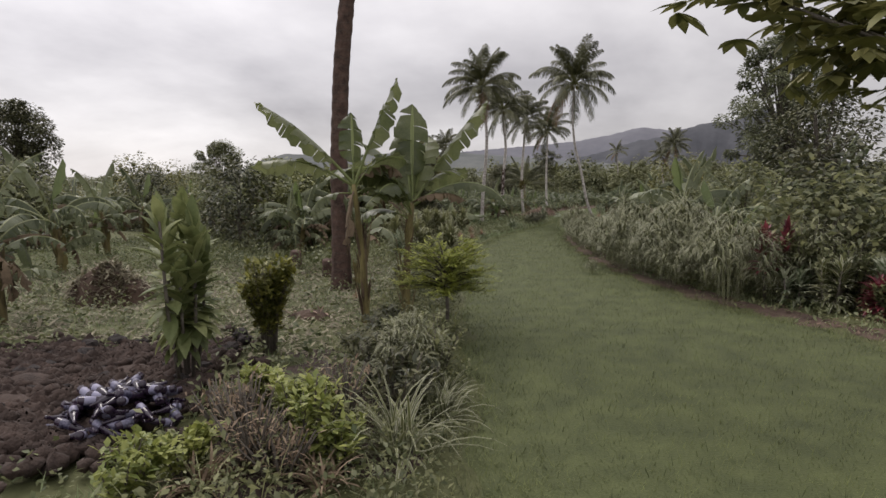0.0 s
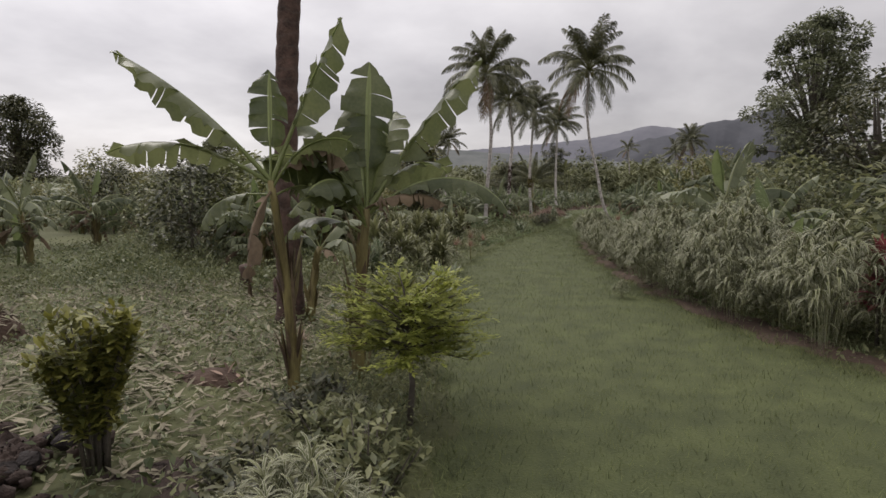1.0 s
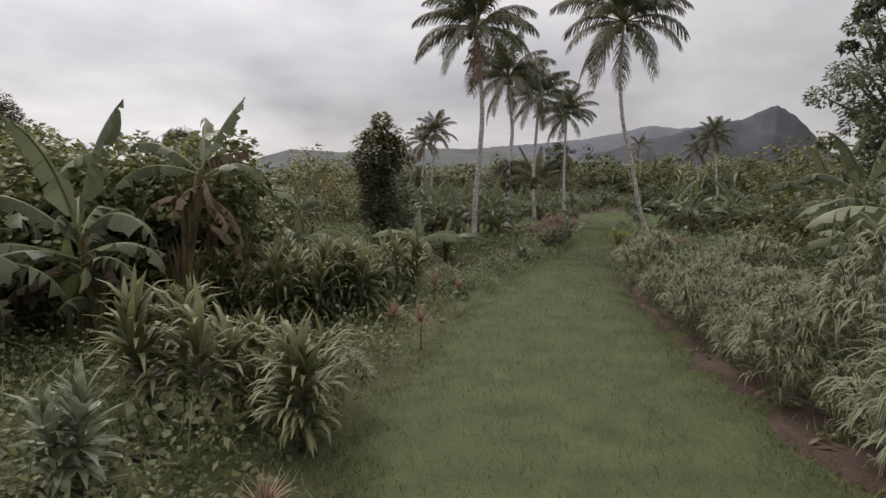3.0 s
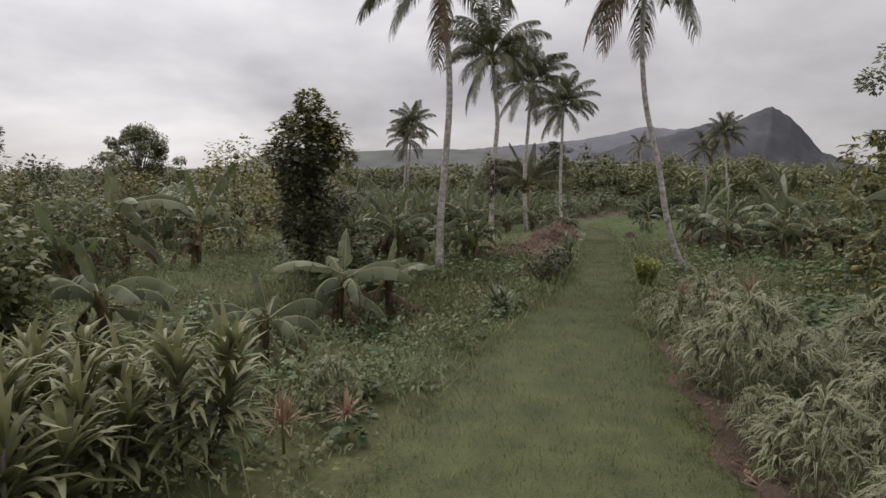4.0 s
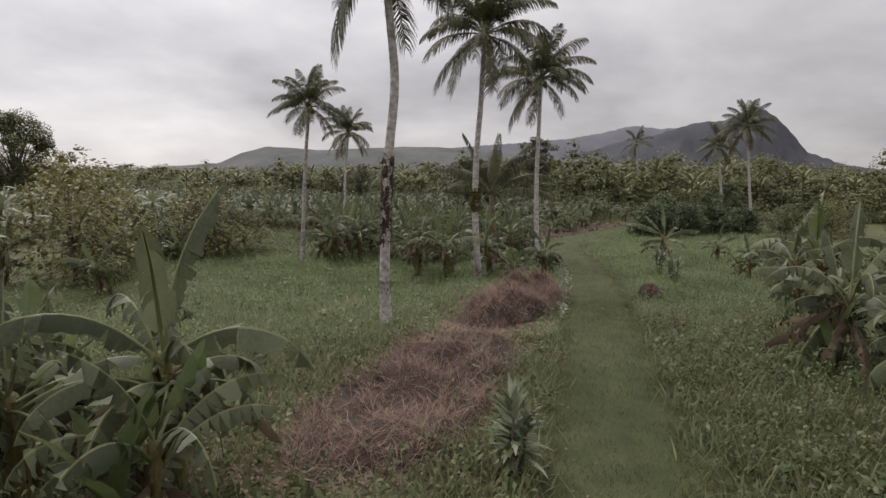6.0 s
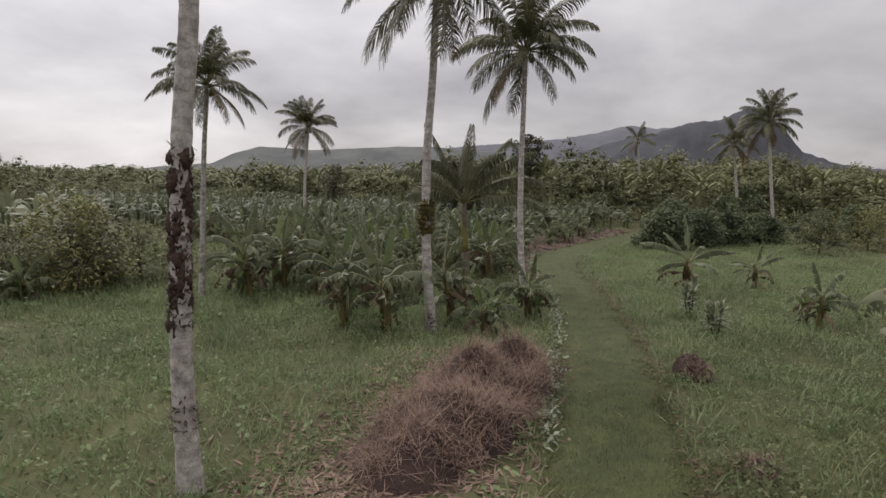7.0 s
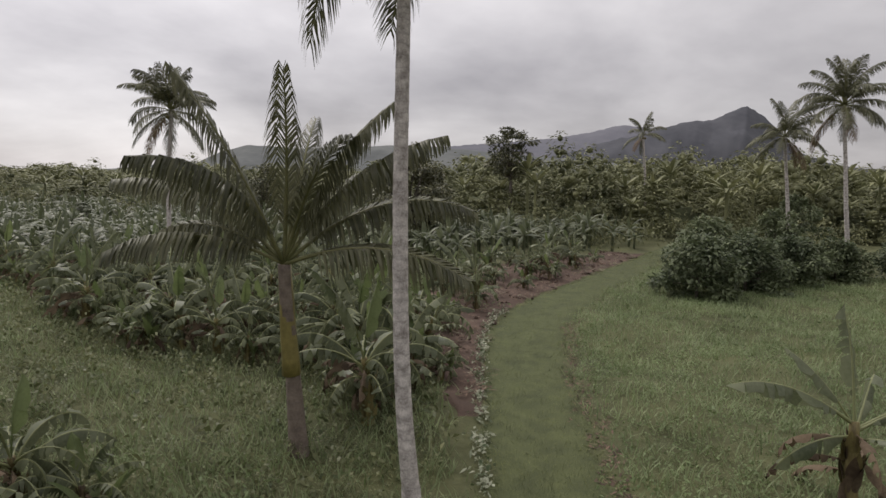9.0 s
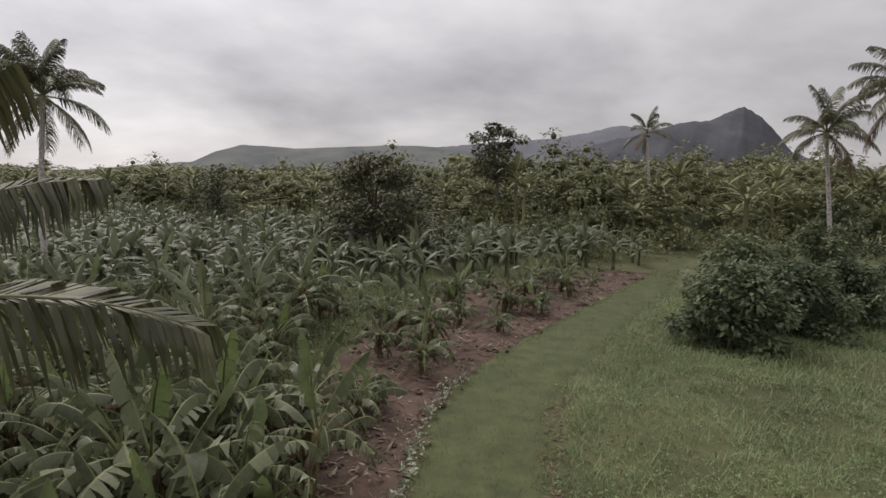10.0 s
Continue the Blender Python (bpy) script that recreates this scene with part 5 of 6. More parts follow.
for k, (y, h) in enumerate(((33.2, 0.75), (34.1, 0.8), (34.9, 0.75), (35.7, 0.7))):
    put(shrub(560 + k, "edge_bush", h, 0.42, 18, 0.10, 0.05, 620, DARK_LEAF, 0.1, 0.2, 0.6), at(float(path_left(y)) - 0.45, y), "low dark green bush on the edge of the path", "bush", "edge bushes")
THICKET = []
for k in range(4):
    THICKET.append(tree(580 + k, (2.6, 3.4, 2.2, 3.0)[k], (1.3, 1.5, 1.4, 1.2)[k], 0.3, 12, (0.75, 0.85, 0.7, 0.7)[k], 0.17, 200, (TREE_LEAF, GREEN_SHRUB, TREE_LEAF, DARK_LEAF)[k], 0.75, "thicket_bush", 0.05, 0.085))
r = random.Random(77)
spots = []
for x0, x1, y0, y1, n in ((-26, -5.5, 19, 37, 26), (-24, -4, 40, 56, 16), (7.8, 20, 10.5, 32, 12), (22, 36, 33, 56, 9), (28, 60, 62, 80, 14)):
    got = 0
    while got < n:
        x, y = r.uniform(x0, x1), r.uniform(y0, y1)
        if x > 4 and x < path_right(y) + 3.0:
            continue
        spots.append((x, y))
        got += 1
spots += [(-4.6, 58.5), (-5.8, 57.2), (-5.2, 60.2), (-7.0, 59.0), (-8.2, 57.0), (-6.6, 61.5), (-9.4, 59.5), (-3.6, 60.8)]
for k, (x, y) in enumerate(spots):
    m = at(x, y, r.uniform(0, 360), r.uniform(0.75, 1.2))
    ob = THICKET[k] if k < 4 else copy_thing(THICKET[k % 4], m)
    put(ob, m, "tangled green bush among the banana plants", "bush", "thicket bushes")

# an overhanging branch of a lobed-leaf tree
lobed = empty("breadfruit_tree")
b = limbs(540, 3.6, 0.09, [(-2.6, 0.6, 4.0), (-1.6, 1.2, 4.3), (-0.8, -0.6, 4.6), (-1.9, 0.2, 3.6), (0.8, 0.6, 4.6)])
part("trunk", b, BARK, lobed)
lb = Build()
r = random.Random(541)
for cx, cy, cz, n in ((-2.5, 0.5, 3.95, 10), (-1.7, 0.9, 4.1, 14), (-1.2, 0.3, 3.9, 14), (-1.9, 0.2, 3.55, 12), (-0.8, -0.4, 4.5, 12), (0.6, 0.5, 4.6, 14), (-0.9, 0.9, 3.6, 14), (-1.5, 0.6, 3.75, 16), (-2.1, 0.8, 4.15, 10), (-1.5, 0.6, 3.3, 12), (-0.9, 0.4, 3.2, 14), (-0.3, 0.5, 3.25, 14), (-1.2, 0.9, 3.5, 12)):
    for k in range(int(n * 1.7)):
        p = Vector((cx + r.gauss(0, 0.32), cy + r.gauss(0, 0.32), cz + r.gauss(0, 0.18)))
        a, e = r.uniform(0, 6.283), r.uniform(-0.7, 0.3)
        for da, ln in ((0, 0.30), (0.7, 0.22), (-0.7, 0.22), (1.3, 0.16), (-1.3, 0.16)):
            lb.blade(p, a + da, e, ln * 1.2, 0.12, 0.5, 3, 0.1, 0.5)
part("crown", lb, GREEN_SHRUB, lobed)
put(lobed, at(5.25, 5.0), "tree with big lobed leaves hanging over the path", "tree", "trees")

# ---- far woods ----
def crown_template(seed, radius, height, pads, leaves, leaf=0.4, base=0.3, skirt=0):
    """A forest tree seen from afar: flat uneven sprays of leaves in layers, wider below, ragged at the rim."""
    r = random.Random(seed)
    b = Build()
    for k in range(pads):
        t = (k + 0.3) / pads
        a, q = k * 2.4 + r.uniform(-0.6, 0.6), radius * (0.1 + 0.75 * t ** 0.6) * r.uniform(0.6, 1.15)
        z = height * (1 - (1 - base) * t) * r.uniform(0.93, 1.04)
        wide = radius * r.uniform(0.3, 0.62)
        thick = wide * r.uniform(0.3, 0.75)
        cx, cy = math.cos(a) * q, math.sin(a) * q
        b.lump(cx, cy, z - thick * 1.1, wide * 0.4, thick * 0.5, r.uniform(0, 50), 5, 3, 0.8)
        for m in range(leaves):
            w, p = r.uniform(0, 6.283), math.sqrt(r.random())
            stretch = 1 + 0.35 * math.sin(3 * w + k) + r.uniform(-0.12, 0.2)
            x, y = cx + math.cos(w) * wide * p * stretch, cy + math.sin(w) * wide * p * stretch
            b.diamond((x, y, z - thick * p * p * r.uniform(0.5, 2.2) + r.gauss(0, 0.12)), w + r.uniform(-1.2, 1.2), r.uniform(-0.6, 0.3), leaf * r.uniform(0.55, 1.3), leaf * r.uniform(0.3, 0.6), r.uniform(-0.5, 0.5))
    for m in range(skirt):
        w, t = r.uniform(0, 6.283), r.random()
        q = radius * (0.55 + 0.5 * t) * r.uniform(0.8, 1.1)
        b.diamond((math.cos(w) * q, math.sin(w) * q, height * (0.92 - 0.9 * t)), w + r.uniform(-1.0, 1.0), r.uniform(-1.2, 0.3), leaf * r.uniform(0.6, 1.3), leaf * r.uniform(0.4, 0.8), r.uniform(-1.2, 1.2))
    return b


WOODS = [crown_template(600 + k, (2.2, 1.8, 2.8, 1.6, 2.4, 1.3)[k], (5.6, 6.4, 4.8, 4.0, 5.2, 5.0)[k], (13, 12, 15, 11, 14, 11)[k], 34, 0.36, 0.25, 70) for k in range(6)]
LEAN_WOODS = [crown_template(620 + k, (2.2, 1.8, 2.8)[k], (5.4, 6.0, 5.0)[k], 6, 15, 0.66, 0.6) for k in range(3)]
FERN_TREE = Build()
FERN_TREE.tube([(0, 0, 0), (0.1, 0, 3.6)], [0.12, 0.08], 5, False)
for k in range(20):
    FERN_TREE.blade((0.1, 0, 3.6), k * 0.314, 0.25 + 0.3 * (k % 3), 1.8 + 0.15 * (k % 2), 0.26, 1.2, 5, 0.2, 0.5)


def wood_edge(x):
    """How far off the forest begins."""
    return np.where(x > 12, 99 + np.maximum(0, 26 - x) * 0.4 - np.maximum(0, x - 45) * 0.45, 112 + np.minimum(0, x) * -0.1) + 2.5 * np.sin(x * 0.5) + 1.5 * np.sin(x * 1.3)


def wood_zone(x, y):
    return (y > wood_edge(x)) & (np.abs(x - 14) < y * 0.66 + 8)


def wood_height(x, y):
    """Crowns rise behind the edge and stand lower towards the left."""
    rise = np.clip(0.55 + (y - wood_edge(x)) / 22, 0.55, 1.0)
    return rise * np.interp(x, [-60, -10, 8, 20, 60], [0.72, 0.76, 0.9, 1.0, 1.05])


for reach, n, kind in ((24, 1050, WOODS), (95, 1150, LEAN_WOODS)):
    x, y, z = spread(n * 4, -110, 130, 70, 210, lambda x, y: wood_zone(x, y) & (y < wood_edge(x) + reach) & ((y > wood_edge(x) + 22) | (reach < 50)))
    x, y, z = x[:n], y[:n], z[:n]
    wr = rows_of(x, y, z, (0.55, 1.4), (0.5, 1.4))
    wr[:, 5] *= wood_height(x, y) / np.sqrt(wr[:, 4])
    v, f, uv = stamped(kind, wr)
    tagged(quads("far_woods", v, f, None, FOREST_LEAF), "tropical forest of mixed green crowns", "forest")
x, y, z = spread(1500, -900, 900, 210, 820, lambda x, y: np.abs(x - 20) < y * 0.95)
v, f, uv = stamped([crown_template(650 + k, 2.6, 6.0, 6, 12, 0.9, 0.6) for k in range(2)], rows_of(x, y, z, (1.4, 2.4), (0.3, 0.5)))
tagged(quads("far_woods", v, f, None, FOREST_LEAF), "distant tropical forest below the hills", "forest")

x, y, z = spread(700, -30, 80, 96, 135, lambda x, y: wood_zone(x, y) & (y < wood_edge(x) + 22))
x, y, z = x[:110], y[:110], z[:110]
v, f, uv = stamped([FERN_TREE], rows_of(x, y, z, (0.8, 1.5), (0.55, 1.05)))
tagged(quads("tree_ferns", v, f, None, FOREST_LEAF), "tree ferns with flat star-shaped crowns in the forest", "tree ferns")

# added sheet under the woods, dark so the gaps between crowns look shaded
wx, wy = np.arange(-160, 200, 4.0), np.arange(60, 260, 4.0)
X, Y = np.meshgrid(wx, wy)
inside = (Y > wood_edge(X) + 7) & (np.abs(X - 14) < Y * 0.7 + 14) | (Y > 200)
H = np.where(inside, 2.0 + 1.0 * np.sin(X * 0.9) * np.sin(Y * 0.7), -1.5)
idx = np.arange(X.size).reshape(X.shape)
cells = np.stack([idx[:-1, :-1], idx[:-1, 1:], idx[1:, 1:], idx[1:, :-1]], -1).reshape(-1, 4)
tagged(quads("undergrowth", np.stack([X, Y, land(X, Y) + H], -1).reshape(-1, 3), cells, None, GAP_SHADE), "dark sheet painted as the shade inside the forest", "undergrowth")

# ---- grass and weeds ----
def blades_template(seed, n, length, width, elev=(0.7, 1.45), bend=(0.2, 1.1), r0=0.05, seg=2):
    return tuft(seed, n, length, width, elev, bend, seg, r0, 0)


SHORT = [blades_template(700 + k, 5, 0.085, 0.014, (0.3, 1.2), (0.1, 0.9), 0.06, 1) for k in range(4)]
TURF = [blades_template(705 + k, 5, 0.11, 0.022, (0.3, 1.2), (0.1, 0.9), 0.09, 1) for k in range(3)]
yy = nrg.uniform(3, 46, 46000)
yy = 3.2 + (yy - 3) ** 1.3 / 37 ** 0.3
u = nrg.random(len(yy))
xx = path_left(yy) - 0.1 + (path_right(yy) - path_left(yy) + 0.2) * u
v, f, uv = stamped(SHORT, rows_of(xx, yy, land(xx, yy) + 0.016, (0.8, 1.7), (0.45, 1.0)))
tagged(quads("mown_grass", v, f, None, LAWN_BLADE), "short mown grass of the path", "grass")
yy = nrg.uniform(44, 92, 16000)
xx = path_left(yy) - 0.1 + (path_right(yy) - path_left(yy) + 0.2) * nrg.random(len(yy))
v, f, uv = stamped(TURF, rows_of(xx, yy, land(xx, yy) + 0.018, (0.7, 1.4), (0.5, 1.1)))
tagged(quads("mown_grass", v, f, None, LAWN_BLADE), "short mown grass along the bend of the path", "grass")

def off_pile(x, y):
    """True where no brush lies."""
    mid = np.interp(y, [36, 44, 52], [3.9, 6.4, 9.0])
    return ~((y > 37.2) & (y < 50.2) & (np.abs(x - mid) < 1.05 + 0.25 * np.sin(y * 2.1)))


LONG = [blades_template(710 + k, 9, 0.27, 0.02, (0.7, 1.5), (0.3, 1.5), 0.14, 2) for k in range(4)]
x, y, z = spread(34000, -14, 34, 25, 86, lambda x, y: ((x > path_right(y)) & (x < path_right(y) + np.interp(y, [25, 30, 36, 44], [1.0, 3, 5, 19]))) | ((y < 60) & (x < path_left(y)) & (x > path_left(y) - 11) & off_pile(x, y)))
v, f, uv = stamped(LONG, rows_of(x, y, z - 0.02, (0.6, 1.5), (0.8, 1.3)))
tagged(quads("long_grass", v, f, None, FIELD_BLADE), "long pale green grass of the open field", "grass")
x, y, z = spread(12000, -13, 15, 3.2, 42, lambda x, y: (x > -2 - 0.85 * y) & ~((x < -2.8) & (x > -5.3) & (y > 4.6) & (y < 7.9)))
v, f, uv = stamped(LONG, rows_of(x, y, z - 0.02, (0.4, 0.9), (0.6, 1.1)))
tagged(quads("rough_grass", v, f, None, FIELD_BLADE), "rough grass between the plants", "grass")
x, y, z = spread(8000, -8, 14, 30, 44, lambda x, y: ((x < path_left(y) - 0.1) & (x > path_left(y) - 7) | (x > path_right(y) + 0.1) & (x < path_right(y) + 5)) & off_pile(x, y) & ~((y < 27.5) & (x > 4)))
v, f, uv = stamped(LONG, rows_of(x, y, z - 0.02, (0.8, 1.5), (0.8, 1.3)))
tagged(quads("verge_grass", v, f, None, VERGE_BLADE), "tall rough grass on the verge of the path", "grass")
x, y, z = spread(11000, -10, 13, 54, 92, lambda x, y: x < path_left(y) - 0.3 - np.interp(y, [62, 66, 70, 75, 80, 84, 89, 92], [0.3, 0.9, 1.9, 4.2, 6.6, 7.2, 5.4, 0]))
v, f, uv = stamped(LONG, rows_of(x, y, z - 0.02, (0.8, 1.7), (0.8, 1.3)))
tagged(quads("plantation_grass", v, f, None, FIELD_BLADE), "long grass under the banana plants", "grass")




def weed_template(seed, n, leaf, wid, h):
    r = random.Random(seed)
    b = Build()
    for k in range(n):
        q = r.uniform(0, 0.16)
        a = r.uniform(0, 6.283)
        b.diamond((math.cos(a) * q, math.sin(a) * q, r.uniform(0.15, 1) * h), r.uniform(0, 6.283), r.uniform(-0.8, 0.8), leaf * r.uniform(0.5, 1.25), wid * r.uniform(0.7, 1.2), r.uniform(-0.9, 0.9))
    return b


WEEDS = [weed_template(720 + k, 8, 0.088, 0.048, (0.12, 0.22, 0.34)[k]) for k in range(3)]
x, y, z = spread(17000, -13, 14, 3.2, 44, lambda x, y: (x > -2 - 0.85 * y) & ~((x < -2.8) & (x > -5.3) & (y > 4.6) & (y < 7.9)))
v, f, uv = stamped(WEEDS, rows_of(x, y, z, (0.6, 1.3), (0.6, 1.3)))
tagged(quads("weeds", v, f, None, WEED), "low leafy green weeds", "weeds")
x, y, z = spread(5000, 8, 36, 36, 86, lambda x, y: (x > path_right(y)) & (x < path_right(y) + np.interp(y, [36, 44], [5, 18])))
v, f, uv = stamped(WEEDS, rows_of(x, y, z, (0.6, 1.2), (0.6, 1.2)))
tagged(quads("weeds", v, f, None, FIELD_WEED), "leafy weeds in the open field", "weeds")
x, y, z = spread(4000, -16, 12, 60, 90, lambda x, y: x < path_left(y) - 0.2 - np.interp(y, [62, 66, 70, 75, 80, 84, 89, 92], [0.3, 0.9, 1.9, 4.2, 6.6, 7.2, 5.4, 0]))
v, f, uv = stamped(WEEDS, rows_of(x, y, z, (1.0, 2.0), (0.8, 1.5)))
tagged(quads("weeds", v, f, None, WEED), "leafy weeds under the banana plants", "weeds")
x, y, z = spread(1800, -10, 9, 34, 60, lambda x, y: (x < path_left(y)) & off_pile(x, y))
v, f, uv = stamped(WEEDS, rows_of(x, y, z, (0.8, 1.5), (0.7, 1.3)))
tagged(quads("weeds", v, f, None, FIELD_WEED), "leafy weeds in the grassy clearing", "weeds")
def creeper_template(seed, n, leaf, h, wide=0.3):
    """A patch of rounded leaves lying over one another on short stalks."""
    r = random.Random(seed)
    b = Build()
    for k in range(n):
        a, q = r.uniform(0, 6.283), wide * math.sqrt(r.random())
        z = h * (1 - 0.6 * (q / wide) ** 2) * r.uniform(0.45, 1.0)
        size = leaf * r.uniform(0.6, 1.25)
        b.blade((math.cos(a) * q, math.sin(a) * q, z), r.uniform(0, 6.283), r.uniform(-0.35, 0.5), size, size * r.uniform(0.75, 0.95), r.uniform(0.2, 1.0), 3, 0, 0.42, r.uniform(-0.5, 0.5))
    return b


BROAD = [creeper_template(730 + k, 16, (0.15, 0.12, 0.17)[k], (0.35, 0.5, 0.28)[k]) for k in range(3)]
x, y, z = spread(1500, 7, 17, 25.5, 42, lambda x, y: (x > path_right(y) + 1.0) & (np.sin(x * 1.1) + np.sin(y * 0.9) > -0.5) & ~((y < 29) & (x < path_right(y) + 2.4)))
v, f, uv = stamped(BROAD, rows_of(x, y, z, (0.7, 1.3), (0.7, 1.3)))
tagged(quads("creepers", v, f, None, CREEPER), "creeping plants with broad heart-shaped leaves", "creeper")
x, y, z = spread(700, -6, 6, 23.5, 36, lambda x, y: (x < path_left(y) - 0.35) & (x > path_left(y) - 7) & (np.sin(x * 1.3 + 1) + np.sin(y * 1.1) > -0.6))
v, f, uv = stamped(BROAD, rows_of(x, y, z, (0.6, 1.15), (0.6, 1.3)))
tagged(quads("creepers", v, f, None, CREEPER), "broad-leaved creepers over the weeds", "creeper")


def tangle(seed, n, leaf, radius, height):
    """A mound of small leaves on crossing stalks, with a few long blades sticking out."""
    r = random.Random(seed)
    b = Build()
    for k in range(n):
        a, q = r.uniform(0, 6.283), radius * math.sqrt(r.random())
        z = height * (1 - 0.75 * (q / radius) ** 2) * r.uniform(0.25, 1.0) ** 0.6
        b.diamond((math.cos(a) * q, math.sin(a) * q, z), r.uniform(0, 6.283), r.uniform(-0.9, 0.9), leaf * r.uniform(0.5, 1.35), leaf * r.uniform(0.35, 0.75), r.uniform(-1.1, 1.1))
    for k in range(n // 20):
        a, q = r.uniform(0, 6.283), radius * r.random()
        b.blade((math.cos(a) * q, math.sin(a) * q, height * 0.3), a + r.uniform(-1, 1), r.uniform(0.6, 1.4), height * r.uniform(0.5, 1.0), 0.012, r.uniform(0.6, 2.0), 2)
    return b


TANGLES = [tangle(740 + k, 64, (0.06, 0.052, 0.08, 0.05)[k], (0.38, 0.32, 0.42, 0.3)[k], (0.42, 0.3, 0.5, 0.62)[k]) for k in range(4)]
CLOVER = [tangle(745 + k, 40, 0.055, 0.4, (0.22, 0.3, 0.18)[k]) for k in range(3)]
for n, box, size, tall, keep, mat, lab in (
    (900, (-11, 6.5, 15, 44), (0.75, 1.35), (0.7, 1.4), lambda x, y: (x < path_left(y) - 0.35) & (x > path_left(y) - np.interp(y, [22, 27], [9.0, 4.0])) & ((y < 38) | (x > path_left(y) - 3)) & off_pile(x, y), WEED, "waist-high tangle of green weeds beside the path"),
    (800, (6, 18, 24, 46), (0.7, 1.3), (0.6, 1.3), lambda x, y: (x > path_right(y) + 0.3) & (x < path_right(y) + 8) & ~((y < 27) & (x < path_right(y) + 2.6)), WEED, "tangle of green weeds below the banana plants"),
    (230, (-4, 0.6, 3.4, 14), (0.5, 1.0), (0.6, 1.3), lambda x, y: (x < path_left(y) - 0.05) & (x > path_left(y) - np.interp(y, [3, 6, 14], [2.2, 1.6, 1.2])), TREE_LEAF, "dark tangled weeds on the border of the path"),
    (1300, (-6, 10, 42, 62), (0.7, 1.25), (0.6, 1.4), lambda x, y: (x < path_left(y) - 0.2) & off_pile(x, y), FIELD_WEED, "low leafy clumps in the grassy clearing"),
    (3200, (9, 30, 42, 84), (0.7, 1.25), (0.6, 1.3), lambda x, y: (x > path_right(y) + 0.15) & (x < path_right(y) + 14), FIELD_WEED, "leafy clumps all over the open field"),
    (1500, (-5, 12, 58, 82), (0.6, 1.2), (0.5, 1.1), lambda x, y: (x < path_left(y) - 0.5 - np.interp(y, [62, 66, 70, 75, 80, 84], [0.3, 0.9, 1.9, 4.2, 6.6, 7.2])), WEED, "leafy weeds between the banana plants"),
):
    x, y, z = spread(n * 5, *box, keep)
    x, y, z = x[:n], y[:n], z[:n]
    v, f, uv = stamped(CLOVER if "field" in lab or "clearing" in lab else TANGLES, rows_of(x, y, z - 0.03, size, tall))
    tagged(quads("weed_tangle", v, f, None, mat), lab, "weeds")

x, y, z = spread(3000, -60, 70, 88, 125, lambda x, y: (np.abs(y - wood_edge(x) + 0.5) < 4.5) & (x > -8 - (y - 60) * 0.9))
x, y, z = x[:520], y[:520], z[:520]
v, f, uv = stamped(TANGLES, rows_of(x, y, z - 0.1, (2.6, 4.6), (0.9, 1.7)))
tagged(quads("forest_edge_growth", v, f, None, FOREST_LEAF), "bushy growth along the edge of the forest", "undergrowth")

# ---- bare soil, litter and heaps ----
def sheet(name, lo, hi, y0, y1, lift, material, label, category, bumps=0.03, steps=0.25):
    """A strip of ground lying between lo(y) and hi(y)."""
    ys = np.arange(y0, y1, steps)
    cols = np.linspace(0, 1, 17)
    a = np.array([lo(q) for q in ys]) + 0.12 * np.sin(ys * 3.1)
    c = np.array([hi(q) for q in ys]) + 0.06 * np.sin(ys * 4.3 + 1)
    gx2 = a[:, None] + (c - a)[:, None] * cols[None]
    gy2 = np.repeat(ys[:, None], len(cols), 1)
    ends = np.minimum(1, np.minimum(ys - y0, y1 - steps - ys) / 0.8)
    rim2 = np.minimum(np.minimum(1, np.minimum(cols, 1 - cols) * 6)[None], ends[:, None])
    gz = land(gx2, gy2) - 0.012 + rim2 * (lift + bumps * (np.sin(gx2 * 5.1 + gy2 * 2) + np.sin(gy2 * 6.7 - gx2 * 3)) * 0.5)
    ids = np.arange(gx2.size).reshape(gx2.shape)
    fc = np.stack([ids[:-1, :-1], ids[:-1, 1:], ids[1:, 1:], ids[1:, :-1]], -1).reshape(-1, 4)
    return tagged(quads(name, np.stack([gx2, gy2, gz], -1).reshape(-1, 3), fc, None, material, "structure"), label, category)


sheet("soil_patch", lambda q: float(path_left(q)) - 0.15 - soil_width(q), lambda q: float(path_left(q)) + 0.05, 63, 91.5, 0.07, SOIL, "bare red-brown soil beside the path", "soil", 0.05)
sheet("soil_border", lambda q: float(path_right(q)) - 0.08, lambda q: float(path_right(q)) + 0.75, 6.4, 28.5, 0.03, SOIL, "bare red-brown soil under the hedge", "soil")
sheet("soil_border", lambda q: float(path_left(q)) - 2.5, lambda q: float(path_left(q)) - 0.25, 3.2, 8.6, 0.02, DARK_SOIL, "dark soil under the border bushes", "soil")
sheet("dark_soil", lambda q: -5.3, lambda q: -2.7 - (q - 4.6) * 0.1, 4.7, 7.9, 0.12, DARK_SOIL, "dug dark volcanic soil", "soil", 0.14)

LEAFLET = [tuft(750 + k, 3, 0.13, 0.05, (-0.1, 0.35), (0.0, 0.5), 2, 0.06, 0) for k in range(4)]
STRAW = [tuft(755 + k, 4, 0.24, 0.024, (-0.05, 0.25), (0.0, 0.4), 2, 0.10, 0) for k in range(4)]
x, y, z = spread(6500, 5, 24, 64, 91, lambda x, y: (x < path_left(y)) & (x > path_left(y) - np.interp(y, [62, 66, 70, 75, 80, 84, 89, 92], [0.3, 0.9, 1.9, 4.2, 6.6, 7.2, 5.4, 0])), 0.0)
v, f, uv = stamped(LEAFLET + STRAW, rows_of(x, y, z + 0.12, (0.6, 1.5), (0.6, 1.3)))
tagged(quads("leaf_litter", v, f, None, LITTER), "dead leaves lying on bare soil", "leaf litter")
CLODS = []
